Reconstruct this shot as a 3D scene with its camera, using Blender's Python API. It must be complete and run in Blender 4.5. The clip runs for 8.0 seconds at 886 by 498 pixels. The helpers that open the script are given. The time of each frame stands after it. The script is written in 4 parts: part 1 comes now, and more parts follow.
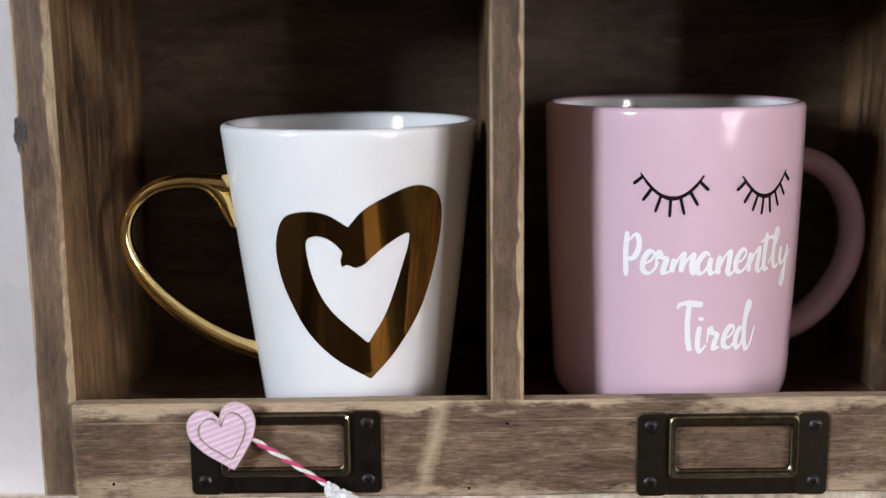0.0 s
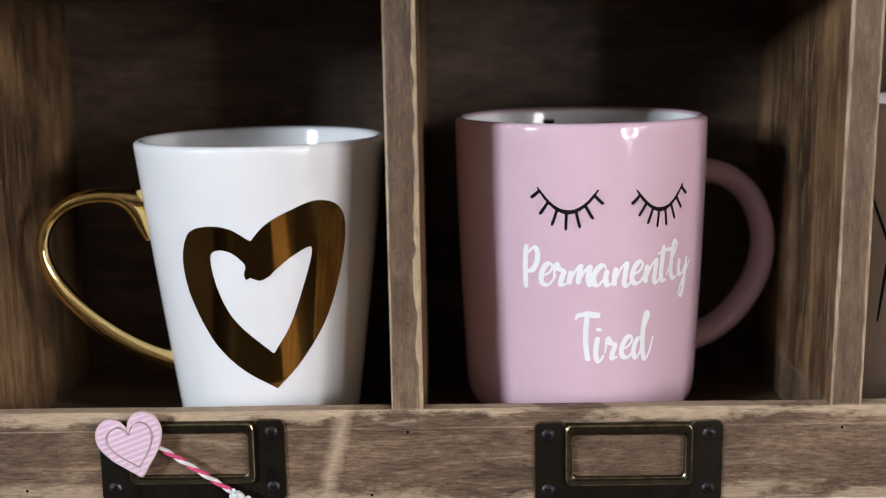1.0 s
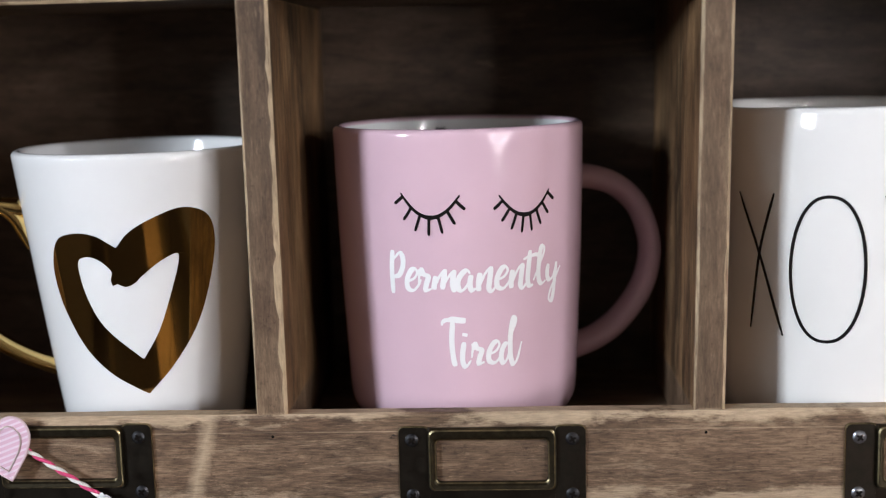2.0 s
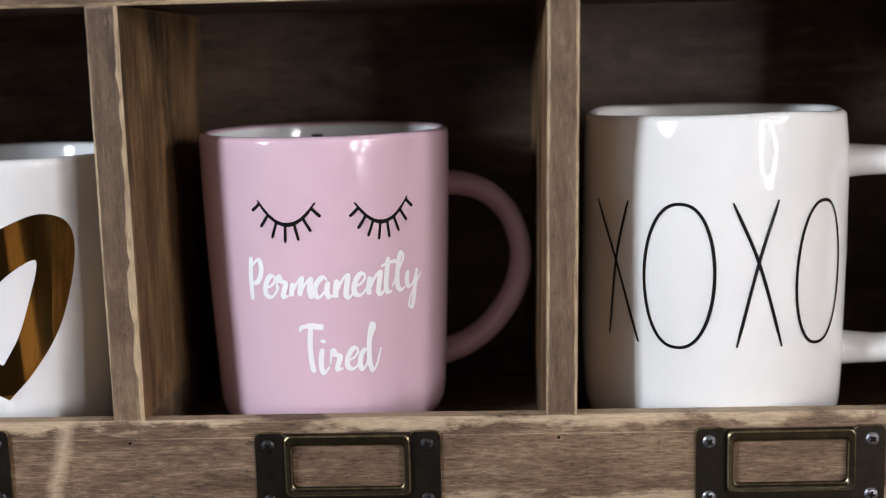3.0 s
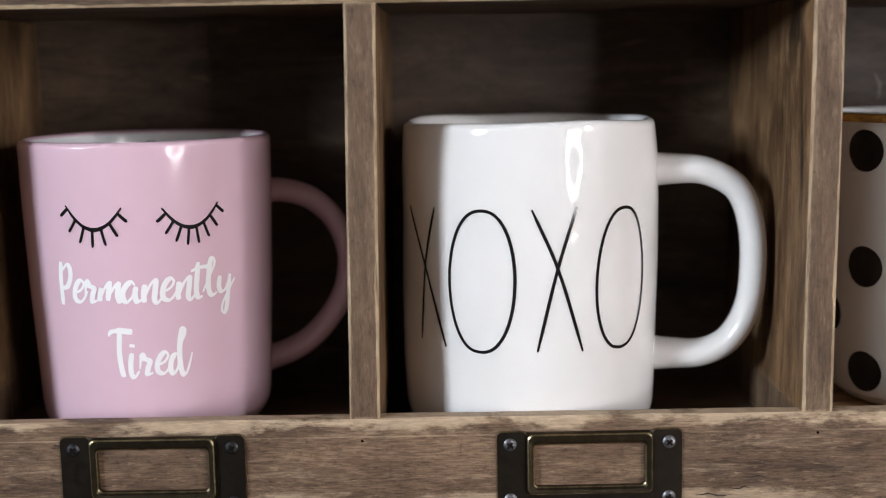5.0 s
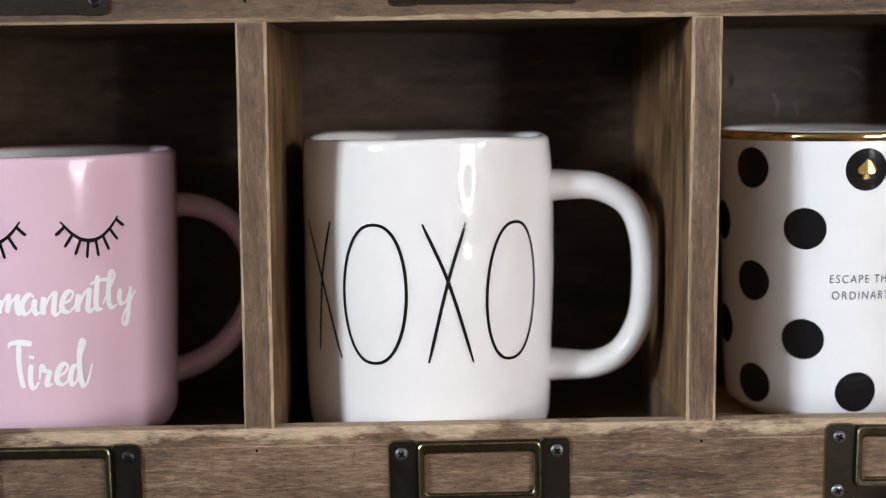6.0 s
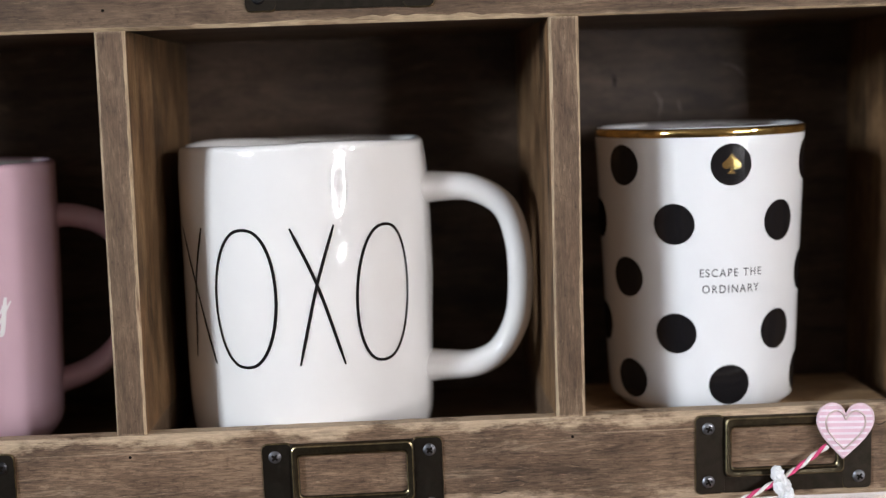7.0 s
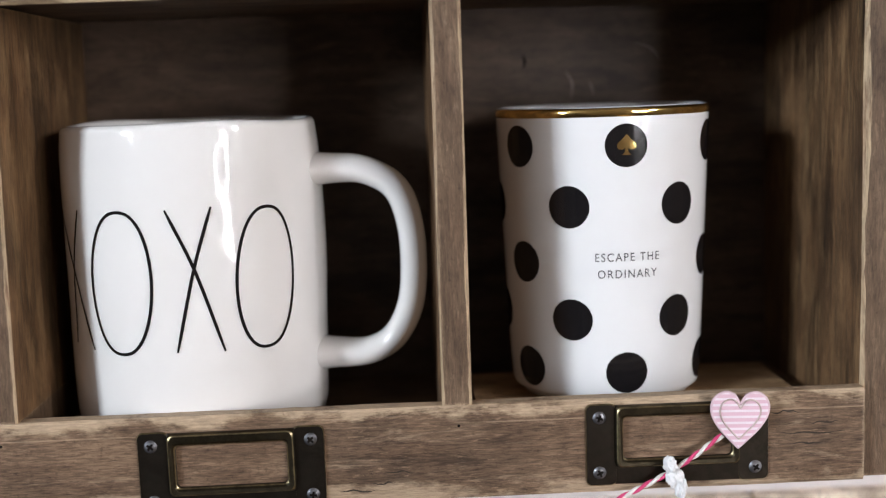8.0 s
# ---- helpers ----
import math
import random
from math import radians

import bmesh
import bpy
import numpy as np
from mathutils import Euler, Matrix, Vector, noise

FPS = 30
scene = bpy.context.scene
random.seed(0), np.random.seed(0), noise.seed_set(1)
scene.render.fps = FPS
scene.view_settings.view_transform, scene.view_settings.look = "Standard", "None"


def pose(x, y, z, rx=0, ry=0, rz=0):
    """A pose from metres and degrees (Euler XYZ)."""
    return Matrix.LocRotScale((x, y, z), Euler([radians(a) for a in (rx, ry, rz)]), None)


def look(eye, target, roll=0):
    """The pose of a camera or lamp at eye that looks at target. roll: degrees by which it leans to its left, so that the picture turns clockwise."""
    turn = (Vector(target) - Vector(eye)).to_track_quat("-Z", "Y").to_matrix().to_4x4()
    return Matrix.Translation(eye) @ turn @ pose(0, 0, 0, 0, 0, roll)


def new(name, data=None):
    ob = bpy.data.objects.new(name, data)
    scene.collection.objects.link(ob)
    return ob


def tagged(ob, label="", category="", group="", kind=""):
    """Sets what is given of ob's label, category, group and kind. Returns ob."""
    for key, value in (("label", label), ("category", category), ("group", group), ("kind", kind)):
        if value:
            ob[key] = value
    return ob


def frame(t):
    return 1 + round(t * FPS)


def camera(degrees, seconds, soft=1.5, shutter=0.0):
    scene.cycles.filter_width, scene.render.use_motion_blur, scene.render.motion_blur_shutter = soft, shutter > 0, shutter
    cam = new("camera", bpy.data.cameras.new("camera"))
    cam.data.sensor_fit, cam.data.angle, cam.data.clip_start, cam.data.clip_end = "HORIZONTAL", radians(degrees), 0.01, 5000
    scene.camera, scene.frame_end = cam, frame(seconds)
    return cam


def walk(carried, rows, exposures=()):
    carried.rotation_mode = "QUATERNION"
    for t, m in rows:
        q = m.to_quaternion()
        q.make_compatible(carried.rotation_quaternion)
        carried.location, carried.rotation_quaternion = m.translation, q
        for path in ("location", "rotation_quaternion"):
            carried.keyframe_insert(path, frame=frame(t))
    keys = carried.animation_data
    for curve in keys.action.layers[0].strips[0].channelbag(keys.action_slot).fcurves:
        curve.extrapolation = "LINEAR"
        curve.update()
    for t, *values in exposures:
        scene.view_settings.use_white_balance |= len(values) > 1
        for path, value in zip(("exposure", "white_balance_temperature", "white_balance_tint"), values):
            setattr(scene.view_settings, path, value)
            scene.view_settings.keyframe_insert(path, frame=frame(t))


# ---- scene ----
# The plan is drawn in units of S metres; every mesh and place is multiplied by S.
S = 0.9
cam = camera(41.0, 8.0, soft=1.2)
cam.data.dof.use_dof = True
cam.data.dof.focus_distance = 0.448 * S
cam.data.dof.aperture_fstop = 5.6
PATH = [
    (0, (-0.02754, -0.41158, 0.13008), (-0.02875, 0.08051, 0.0415), -0.676),
    (0.5, (-0.00445, -0.41423, 0.13148), (-0.00983, 0.0779, 0.04329), -0.814),
    (1, (0.01609, -0.42121, 0.13613), (0.007, 0.07082, 0.04769), -1.011),
    (1.5, (0.04619, -0.42309, 0.13656), (0.02948, 0.06879, 0.04837), -1.164),
    (2, (0.08105, -0.42281, 0.13067), (0.05605, 0.07001, 0.05004), -1.543),
    (2.2, (0.09611, -0.42104, 0.13106), (0.07089, 0.07178, 0.05053), -1.829),
    (3.3, (0.13648, -0.42392, 0.13476), (0.12168, 0.06917, 0.05329), -1.290),
    (3.5, (0.14475, -0.4217, 0.13745), (0.12839, 0.07058, 0.0515), -1.494),
    (4, (0.16524, -0.41605, 0.1293), (0.14893, 0.07669, 0.04599), -1.211),
    (4.2, (0.17146, -0.41623, 0.12817), (0.15882, 0.07692, 0.04672), -1.066),
    (5.3, (0.19582, -0.43432, 0.12919), (0.19604, 0.06041, 0.05681), -0.983),
    (5.5, (0.20222, -0.43733, 0.12821), (0.20498, 0.05773, 0.05814), -0.910),
    (6, (0.22028, -0.43956, 0.12786), (0.22754, 0.05582, 0.06045), -0.791),
    (6.5, (0.24, -0.44212, 0.12997), (0.25359, 0.0531, 0.06234), -1.273),
    (7, (0.26315, -0.44489, 0.12501), (0.27891, 0.05071, 0.06078), -2.017),
    (7.5, (0.27951, -0.43921, 0.12283), (0.29721, 0.05602, 0.05622), -1.714),
    (8, (0.30763, -0.43232, 0.11814), (0.32333, 0.06287, 0.05075), -1.964),
]
walk(cam, [(t, look([S * v for v in eye], [S * v for v in target], roll)) for t, eye, target, roll in PATH])

# ---- world and light ----
world = bpy.data.worlds.new("dim_room_air")
world.use_nodes = True
world.node_tree.nodes["Background"].inputs[0].default_value = (0.8, 0.85, 1.0, 1)
world.node_tree.nodes["Background"].inputs[1].default_value = 0.02
scene.world = world
scene.view_settings.exposure = 0.045
WEST_POWER, EAST_FILL_POWER, RING_GLOW = 133.0, 66.0, 57.0


# ---- materials ----
def material(name):
    m = bpy.data.materials.new(name)
    m.use_nodes = True
    nodes, links = m.node_tree.nodes, m.node_tree.links
    return m, nodes, links, nodes["Principled BSDF"]


def node(nodes, kind, **values):
    n = nodes.new(kind)
    for key, value in values.items():
        n.inputs[key].default_value = value
    return n


def ramp(nodes, stops):
    r = nodes.new("ShaderNodeValToRGB")
    while len(r.color_ramp.elements) < len(stops):
        r.color_ramp.elements.new(0.5)
    for e, (at, colour) in zip(r.color_ramp.elements, stops):
        e.position, e.color = at, (*colour, 1)
    return r


def mix(nodes, links, factor, a, b, how="MIX"):
    x = nodes.new("ShaderNodeMix")
    x.data_type, x.blend_type = "RGBA", how
    for socket, value in ((x.inputs[0], factor), (x.inputs[6], a), (x.inputs[7], b)):
        if isinstance(value, (int, float)):
            socket.default_value = value
        elif isinstance(value, tuple):
            socket.default_value = (*value, 1)
        else:
            links.new(value, socket)
    return x.outputs[2]


def wood(name, axis, worn=0.0, dark=(0.055, 0.031, 0.018), mid=(0.190, 0.121, 0.075), raw=(0.46, 0.33, 0.205), rough=0.62, scar=None, patchy=1.0, edge_wear=False, rubbed=0.0, calm=1.0):
    """Stained pine with its grain along one axis; worn: how much raw wood shows."""
    m, nodes, links, bsdf = material(name)
    coords, info = nodes.new("ShaderNodeTexCoord"), nodes.new("ShaderNodeObjectInfo")
    shift = nodes.new("ShaderNodeVectorMath")
    shift.operation = "MULTIPLY_ADD"
    comb = nodes.new("ShaderNodeCombineXYZ")
    for i in range(3):
        links.new(info.outputs["Random"], comb.inputs[i])
    links.new(comb.outputs[0], shift.inputs[0])
    shift.inputs[1].default_value = (7.3, 5.1, 9.7)
    links.new(coords.outputs["Object"], shift.inputs[2])

    def streak(along, across, detail, distortion, rough_n=0.6):
        mp = nodes.new("ShaderNodeMapping")
        mp.inputs["Scale"].default_value = [along if a == axis else across for a in "xyz"]
        links.new(shift.outputs[0], mp.inputs[0])
        n = node(nodes, "ShaderNodeTexNoise", Scale=1.0, Detail=detail, Roughness=rough_n, Distortion=distortion)
        links.new(mp.outputs[0], n.inputs["Vector"])
        return n.outputs["Fac"]

    fine, grain, broad, bare = streak(190, 1700, 5, 0.3, 0.7), streak(15, 260, 8, 0.5, 0.65), streak(12, 30, 5, 0.8), streak(22, 170, 8, 0.7, 0.75)
    flecks = streak(150, 1000, 5, 0.3, 0.7)
    g = ramp(nodes, [(0.27, tuple(0.65 * d + 0.35 * v for d, v in zip(dark, mid))), (0.53, mid), (0.80, tuple(v * 1.35 for v in mid))])
    links.new(grain, g.inputs[0])
    f = ramp(nodes, [(0.33, (1 - 0.44 * calm, 1 - 0.47 * calm, 1 - 0.49 * calm)), (0.66, (1 + 0.32 * calm,) * 3)])
    links.new(fine, f.inputs[0])
    b = ramp(nodes, [(0.30 + 0.04 * (patchy - 1), (0.55 / patchy, 0.50 / patchy, 0.46 / patchy)), (0.70 - 0.04 * (patchy - 1), (1.38 * patchy ** 0.5, 1.34 * patchy ** 0.5, 1.30 * patchy ** 0.5))])
    links.new(broad, b.inputs[0])
    colour = mix(nodes, links, 1.0, mix(nodes, links, 1.0, g.outputs[0], f.outputs[0], "MULTIPLY"), b.outputs[0], "MULTIPLY")
    w = ramp(nodes, [(0.60 - worn * 0.34, (0, 0, 0)), (0.72 - worn * 0.26, (1, 1, 1))])
    links.new(bare, w.inputs[0])
    r = ramp(nodes, [(0.3, tuple(v * 0.6 for v in raw)), (0.65, raw)])
    links.new(fine, r.inputs[0])
    share = nodes.new("ShaderNodeMath")
    share.operation = "MULTIPLY"
    share.inputs[1].default_value = 0.35 + 0.55 * worn
    links.new(w.outputs[0], share.inputs[0])
    speck = node(nodes, "ShaderNodeTexNoise", Scale=520.0, Detail=6.0, Roughness=0.7)
    links.new(shift.outputs[0], speck.inputs["Vector"])
    sp = ramp(nodes, [(0.31, (0.62, 0.58, 0.56)), (0.43, (1, 1, 1))])
    links.new(speck.outputs["Fac"], sp.inputs[0])
    colour = mix(nodes, links, 1.0, colour, sp.outputs[0], "MULTIPLY")
    fl = ramp(nodes, [(0.59, (0, 0, 0)), (0.67, (0.6 * calm,) * 3)])
    links.new(flecks, fl.inputs[0])
    colour = mix(nodes, links, fl.outputs[0], colour, tuple(v * 1.8 for v in mid))
    # Cloudy stain: soft dark and reddish patches where the stain soaked in.
    for size, low, tint in ((58.0, 0.44, (0.74, 0.69, 0.66)), (190.0, 0.40, (0.80, 0.77, 0.76))):
        cloud = node(nodes, "ShaderNodeTexNoise", Scale=size, Detail=5.0, Roughness=0.65, Distortion=0.6)
        squash = nodes.new("ShaderNodeMapping")
        squash.inputs["Scale"].default_value = [0.45 if a == axis else 1.3 for a in "xyz"]
        links.new(shift.outputs[0], squash.inputs[0])
        links.new(squash.outputs[0], cloud.inputs["Vector"])
        c = ramp(nodes, [(low - 0.06, tint), (low + 0.12, (1.08, 1.08, 1.08))])
        links.new(cloud.outputs["Fac"], c.inputs[0])
        colour = mix(nodes, links, 1.0, colour, c.outputs[0], "MULTIPLY")
    if rubbed:
        # Stain rubbed off along the arrises, in uneven stretches.
        arris, face, facing = node(nodes, "ShaderNodeBevel", Radius=0.0019 * S), nodes.new("ShaderNodeNewGeometry"), nodes.new("ShaderNodeVectorMath")
        facing.operation = "DOT_PRODUCT"
        links.new(arris.outputs[0], facing.inputs[0])
        links.new(face.outputs["True Normal"], facing.inputs[1])
        near = ramp(nodes, [(0.70, (1, 1, 1)), (0.93, (0.35, 0.35, 0.35)), (0.995, (0, 0, 0))])
        links.new(facing.outputs["Value"], near.inputs[0])
        where = streak(30, 120, 6, 0.4, 0.65)
        gaps = ramp(nodes, [(0.40, (0.12, 0.12, 0.12)), (0.60, (rubbed, rubbed, rubbed))])
        links.new(where, gaps.inputs[0])
        colour = mix(nodes, links, mix(nodes, links, 1.0, near.outputs[0], gaps.outputs[0], "MULTIPLY"), colour, r.outputs[0])
    if edge_wear:
        # Rubbed patches along the board's upper and lower edges, and one long pale scratch under the upper edge.
        height = nodes.new("ShaderNodeSeparateXYZ")
        links.new(coords.outputs["Object"], height.inputs[0])
        for outer, inner, lean, reach, keep in ((0.001, -0.0068, 30.0, 0.440, 0.85), (-0.0345, -0.0268, 22.0, 0.455, 0.6), (-0.0066, -0.0071, 14.0, 0.42, 0.5)):
            fall = node(nodes, "ShaderNodeMapRange")
            fall.inputs["From Min"].default_value, fall.inputs["From Max"].default_value = S * inner, S * outer
            links.new(height.outputs["Z"], fall.inputs["Value"])
            rub, run = node(nodes, "ShaderNodeTexNoise", Scale=lean, Detail=7.0, Roughness=0.68), nodes.new("ShaderNodeMapping")
            run.inputs["Scale"].default_value = (1.0, 1.0, 3.0)
            links.new(shift.outputs[0], run.inputs[0])
            links.new(run.outputs[0], rub.inputs["Vector"])
            both = nodes.new("ShaderNodeMath")
            both.operation = "MULTIPLY_ADD"
            both.inputs[1].default_value = 0.16
            links.new(fall.outputs[0], both.inputs[0])
            links.new(rub.outputs["Fac"], both.inputs[2])
            patch = ramp(nodes, [(reach + 0.10, (0, 0, 0)), (reach + 0.19, (keep, keep, keep))])
            if abs(outer - inner) < 0.001:
                # The scratch: a narrow line about its own height.
                for key, value in (("From Min", S * (inner - 0.0003)), ("From Max", S * outer)):
                    fall.inputs[key].default_value = value
                peak = ramp(nodes, [(0.0, (0, 0, 0)), (0.5, (1, 1, 1)), (1.0, (0, 0, 0))])
                links.new(fall.outputs[0], peak.inputs[0])
                links.new(rub.outputs["Fac"], patch.inputs[0])
                patch.color_ramp.elements[0].position, patch.color_ramp.elements[1].position = 0.36, 0.52
                colour = mix(nodes, links, mix(nodes, links, 1.0, patch.outputs[0], peak.outputs[0], "MULTIPLY"), colour, r.outputs[0])
            else:
                links.new(both.outputs[0], patch.inputs[0])
                gate = ramp(nodes, [(0.0, (0, 0, 0)), (0.35, (1, 1, 1))])
                links.new(fall.outputs[0], gate.inputs[0])
                colour = mix(nodes, links, mix(nodes, links, 1.0, patch.outputs[0], gate.outputs[0], "MULTIPLY"), colour, r.outputs[0])
    if scar:
        # A pale, fuzzy-edged scratch that runs down the board: x at the top edge, drift with depth, half width.
        sep, drift, near = nodes.new("ShaderNodeSeparateXYZ"), nodes.new("ShaderNodeMath"), nodes.new("ShaderNodeMath")
        links.new(coords.outputs["Object"], sep.inputs[0])
        wander = node(nodes, "ShaderNodeTexNoise", Scale=120.0, Detail=6.0, Roughness=0.7)
        links.new(coords.outputs["Object"], wander.inputs["Vector"])
        drift.operation = near.operation = "MULTIPLY_ADD"
        drift.inputs[1].default_value, near.inputs[1].default_value = -scar[1], 0.006
        links.new(sep.outputs["Z"], drift.inputs[0])
        links.new(sep.outputs["X"], drift.inputs[2])
        links.new(wander.outputs["Fac"], near.inputs[0])
        links.new(drift.outputs[0], near.inputs[2])
        away = nodes.new("ShaderNodeMath")
        away.operation = "SUBTRACT"
        away.inputs[1].default_value = scar[0] + 0.003
        links.new(near.outputs[0], away.inputs[0])
        size = nodes.new("ShaderNodeMath")
        size.operation = "ABSOLUTE"
        links.new(away.outputs[0], size.inputs[0])
        line = ramp(nodes, [(0.0, (0.72, 0.72, 0.72)), (scar[2] * 0.35, (0.55, 0.55, 0.55)), (scar[2], (0, 0, 0))])
        links.new(size.outputs[0], line.inputs[0])
        colour = mix(nodes, links, line.outputs[0], colour, r.outputs[0])
    links.new(mix(nodes, links, share.outputs[0], colour, r.outputs[0]), bsdf.inputs["Base Color"])
    bsdf.inputs["Roughness"].default_value = rough
    bsdf.inputs["Specular IOR Level"].default_value = 0.35
    bump = node(nodes, "ShaderNodeBump", Strength=0.5, Distance=0.0007)
    links.new(mix(nodes, links, 0.5, fine, grain), bump.inputs["Height"])
    links.new(bump.outputs[0], bsdf.inputs["Normal"])
    return m


def glaze(name, colour, rough=0.07, wave=0.0, speck=0.03):
    """Glazed ceramic: glossy, with faint cloudiness and an uneven surface."""
    m, nodes, links, bsdf = material(name)
    coords = nodes.new("ShaderNodeTexCoord")
    n = node(nodes, "ShaderNodeTexNoise", Scale=45.0, Detail=4.0, Roughness=0.6)
    links.new(coords.outputs["Object"], n.inputs["Vector"])
    r = ramp(nodes, [(0.3, tuple(v * (1 - speck) for v in colour)), (0.7, colour)])
    links.new(n.outputs["Fac"], r.inputs[0])
    links.new(r.outputs[0], bsdf.inputs["Base Color"])
    bsdf.inputs["Roughness"].default_value = rough
    bsdf.inputs["IOR"].default_value = 1.5
    if wave:
        s = node(nodes, "ShaderNodeTexNoise", Scale=44.0, Detail=1.0, Roughness=0.4)
        links.new(coords.outputs["Object"], s.inputs["Vector"])
        bump = node(nodes, "ShaderNodeBump", Strength=wave, Distance=0.004)
        links.new(s.outputs["Fac"], bump.inputs["Height"])
        links.new(bump.outputs[0], bsdf.inputs["Normal"])
    return m


def metal(name, colour, rough, patina=0.0, stain=(0.02, 0.017, 0.012)):
    m, nodes, links, bsdf = material(name)
    coords = nodes.new("ShaderNodeTexCoord")
    n = node(nodes, "ShaderNodeTexNoise", Scale=160.0, Detail=6.0, Roughness=0.7)
    links.new(coords.outputs["Object"], n.inputs["Vector"])
    r = ramp(nodes, [(0.38, tuple(c * (1 - patina) + s * patina for c, s in zip(colour, stain))), (0.66, colour)])
    links.new(n.outputs["Fac"], r.inputs[0])
    links.new(r.outputs[0], bsdf.inputs["Base Color"])
    q = ramp(nodes, [(0.3, (rough * 1.5,) * 3), (0.7, (rough * 0.8,) * 3)])
    links.new(n.outputs["Fac"], q.inputs[0])
    links.new(q.outputs[0], bsdf.inputs["Roughness"])
    bsdf.inputs["Metallic"].default_value = 1.0
    return m


def matte(name, colour, rough=0.6, scale=60.0, spread=0.12, bump_depth=0.0):
    m, nodes, links, bsdf = material(name)
    coords = nodes.new("ShaderNodeTexCoord")
    n = node(nodes, "ShaderNodeTexNoise", Scale=scale, Detail=6.0, Roughness=0.65)
    links.new(coords.outputs["Object"], n.inputs["Vector"])
    r = ramp(nodes, [(0.3, tuple(v * (1 - spread) for v in colour)), (0.7, tuple(min(1, v * (1 + spread * 0.4)) for v in colour))])
    links.new(n.outputs["Fac"], r.inputs[0])
    links.new(r.outputs[0], bsdf.inputs["Base Color"])
    bsdf.inputs["Roughness"].default_value = rough
    if bump_depth:
        bump = node(nodes, "ShaderNodeBump", Strength=0.6, Distance=bump_depth)
        links.new(n.outputs["Fac"], bump.inputs["Height"])
        links.new(bump.outputs[0], bsdf.inputs["Normal"])
    return m


def striped(name, a, b, count, slant=0.0):
    """Card printed with fine stripes, along one direction of the object's x and z."""
    m, nodes, links, bsdf = material(name)
    coords, sep = nodes.new("ShaderNodeTexCoord"), nodes.new("ShaderNodeSeparateXYZ")
    links.new(coords.outputs["Object"], sep.inputs[0])
    line = nodes.new("ShaderNodeMath")
    line.operation = "MULTIPLY_ADD"
    line.inputs[1].default_value = slant
    links.new(sep.outputs["X"], line.inputs[0])
    links.new(sep.outputs["Z"], line.inputs[2])
    wave = nodes.new("ShaderNodeMath")
    wave.operation = "MULTIPLY"
    wave.inputs[1].default_value = count
    links.new(line.outputs[0], wave.inputs[0])
    sine = nodes.new("ShaderNodeMath")
    sine.operation = "SINE"
    links.new(wave.outputs[0], sine.inputs[0])
    r = ramp(nodes, [(0.0, a), (0.55, a), (0.75, b)])
    half = nodes.new("ShaderNodeMath")
    half.operation = "MULTIPLY_ADD"
    half.inputs[1].default_value, half.inputs[2].default_value = 0.5, 0.5
    links.new(sine.outputs[0], half.inputs[0])
    links.new(half.outputs[0], r.inputs[0])
    links.new(r.outputs[0], bsdf.inputs["Base Color"])
    bsdf.inputs["Roughness"].default_value = 0.55
    return m


WOOD = {a: (wood("stained_pine_" + a, a, 0.03, mid=(0.130, 0.088, 0.056), raw=(0.60, 0.44, 0.29), rubbed=0.9, calm=0.75), wood("worn_pine_" + a, a, 0.75, raw=(0.62, 0.47, 0.30))) for a in "xyz"}
# Side faces: browner, patchy stain, its colour also lowered for the cubbies' shade.
INNER = wood("shaded_stained_pine", "z", 0.22, dark=(0.024, 0.013, 0.007), mid=(0.124, 0.073, 0.036), raw=(0.44, 0.285, 0.14), patchy=2.0, rubbed=0.7, calm=0.8)
RAIL = wood("stained_pine_rail", "x", 0.12, scar=(-0.0290 * S, 0.25, 0.0034 * S), patchy=1.15, mid=(0.142, 0.095, 0.061), raw=(0.58, 0.43, 0.29), edge_wear=True, rubbed=0.85, calm=1.25)
BACK = wood("stained_back_board", "x", 0.0, dark=(0.050, 0.031, 0.022), mid=(0.088, 0.061, 0.043), rough=0.45, calm=0.4)
LIGHT_FLOOR = wood("thinly_stained_pine", "x", 0.3, dark=(0.30, 0.20, 0.115), mid=(0.42, 0.295, 0.17))
WHITE = glaze("white_glaze", (0.82, 0.82, 0.83))
CREAM = glaze("warm_white_glaze", (0.82, 0.80, 0.785), 0.05, wave=0.21)
PINK = glaze("pink_glaze", (0.685, 0.472, 0.555), 0.10)
GOLD = metal("polished_gold", (0.83, 0.60, 0.24), 0.10)
FOIL = metal("gold_foil", (0.50, 0.33, 0.12), 0.07, patina=0.12)
BRASS = metal("aged_brass", (0.095, 0.078, 0.050), 0.36, patina=0.7)
DARK_BRASS = metal("blackened_brass", (0.052, 0.043, 0.035), 0.38, patina=0.6)
# Rubbed holder edges, with their edge highlights put into the colour.
EDGE = metal("rubbed_brass_highlight", (0.46, 0.38, 0.22), 0.32, patina=0.72)
STEEL = metal("dark_steel", (0.075, 0.075, 0.085), 0.40, patina=0.6)
GREY_STEEL = metal("grey_steel", (0.30, 0.30, 0.33), 0.38, patina=0.55)
BLACK = glaze("black_print", (0.010, 0.009, 0.010), 0.09)
INK = matte("grey_print", (0.06, 0.06, 0.065), 0.4)
PRINT = matte("white_print", (0.86, 0.85, 0.86), 0.35, spread=0.04)
HOLE = matte("nail_hole", (0.008, 0.006, 0.005), 0.9)
HOLE.node_tree.nodes["Principled BSDF"].inputs["Specular IOR Level"].default_value = 0.05
# Unseen ceiling: dark and brownish to keep bounced fill low and warm.
DARK_CEILING = matte("dark_fill_ceiling", (0.155, 0.125, 0.10), 0.8, 8.0, 0.08)
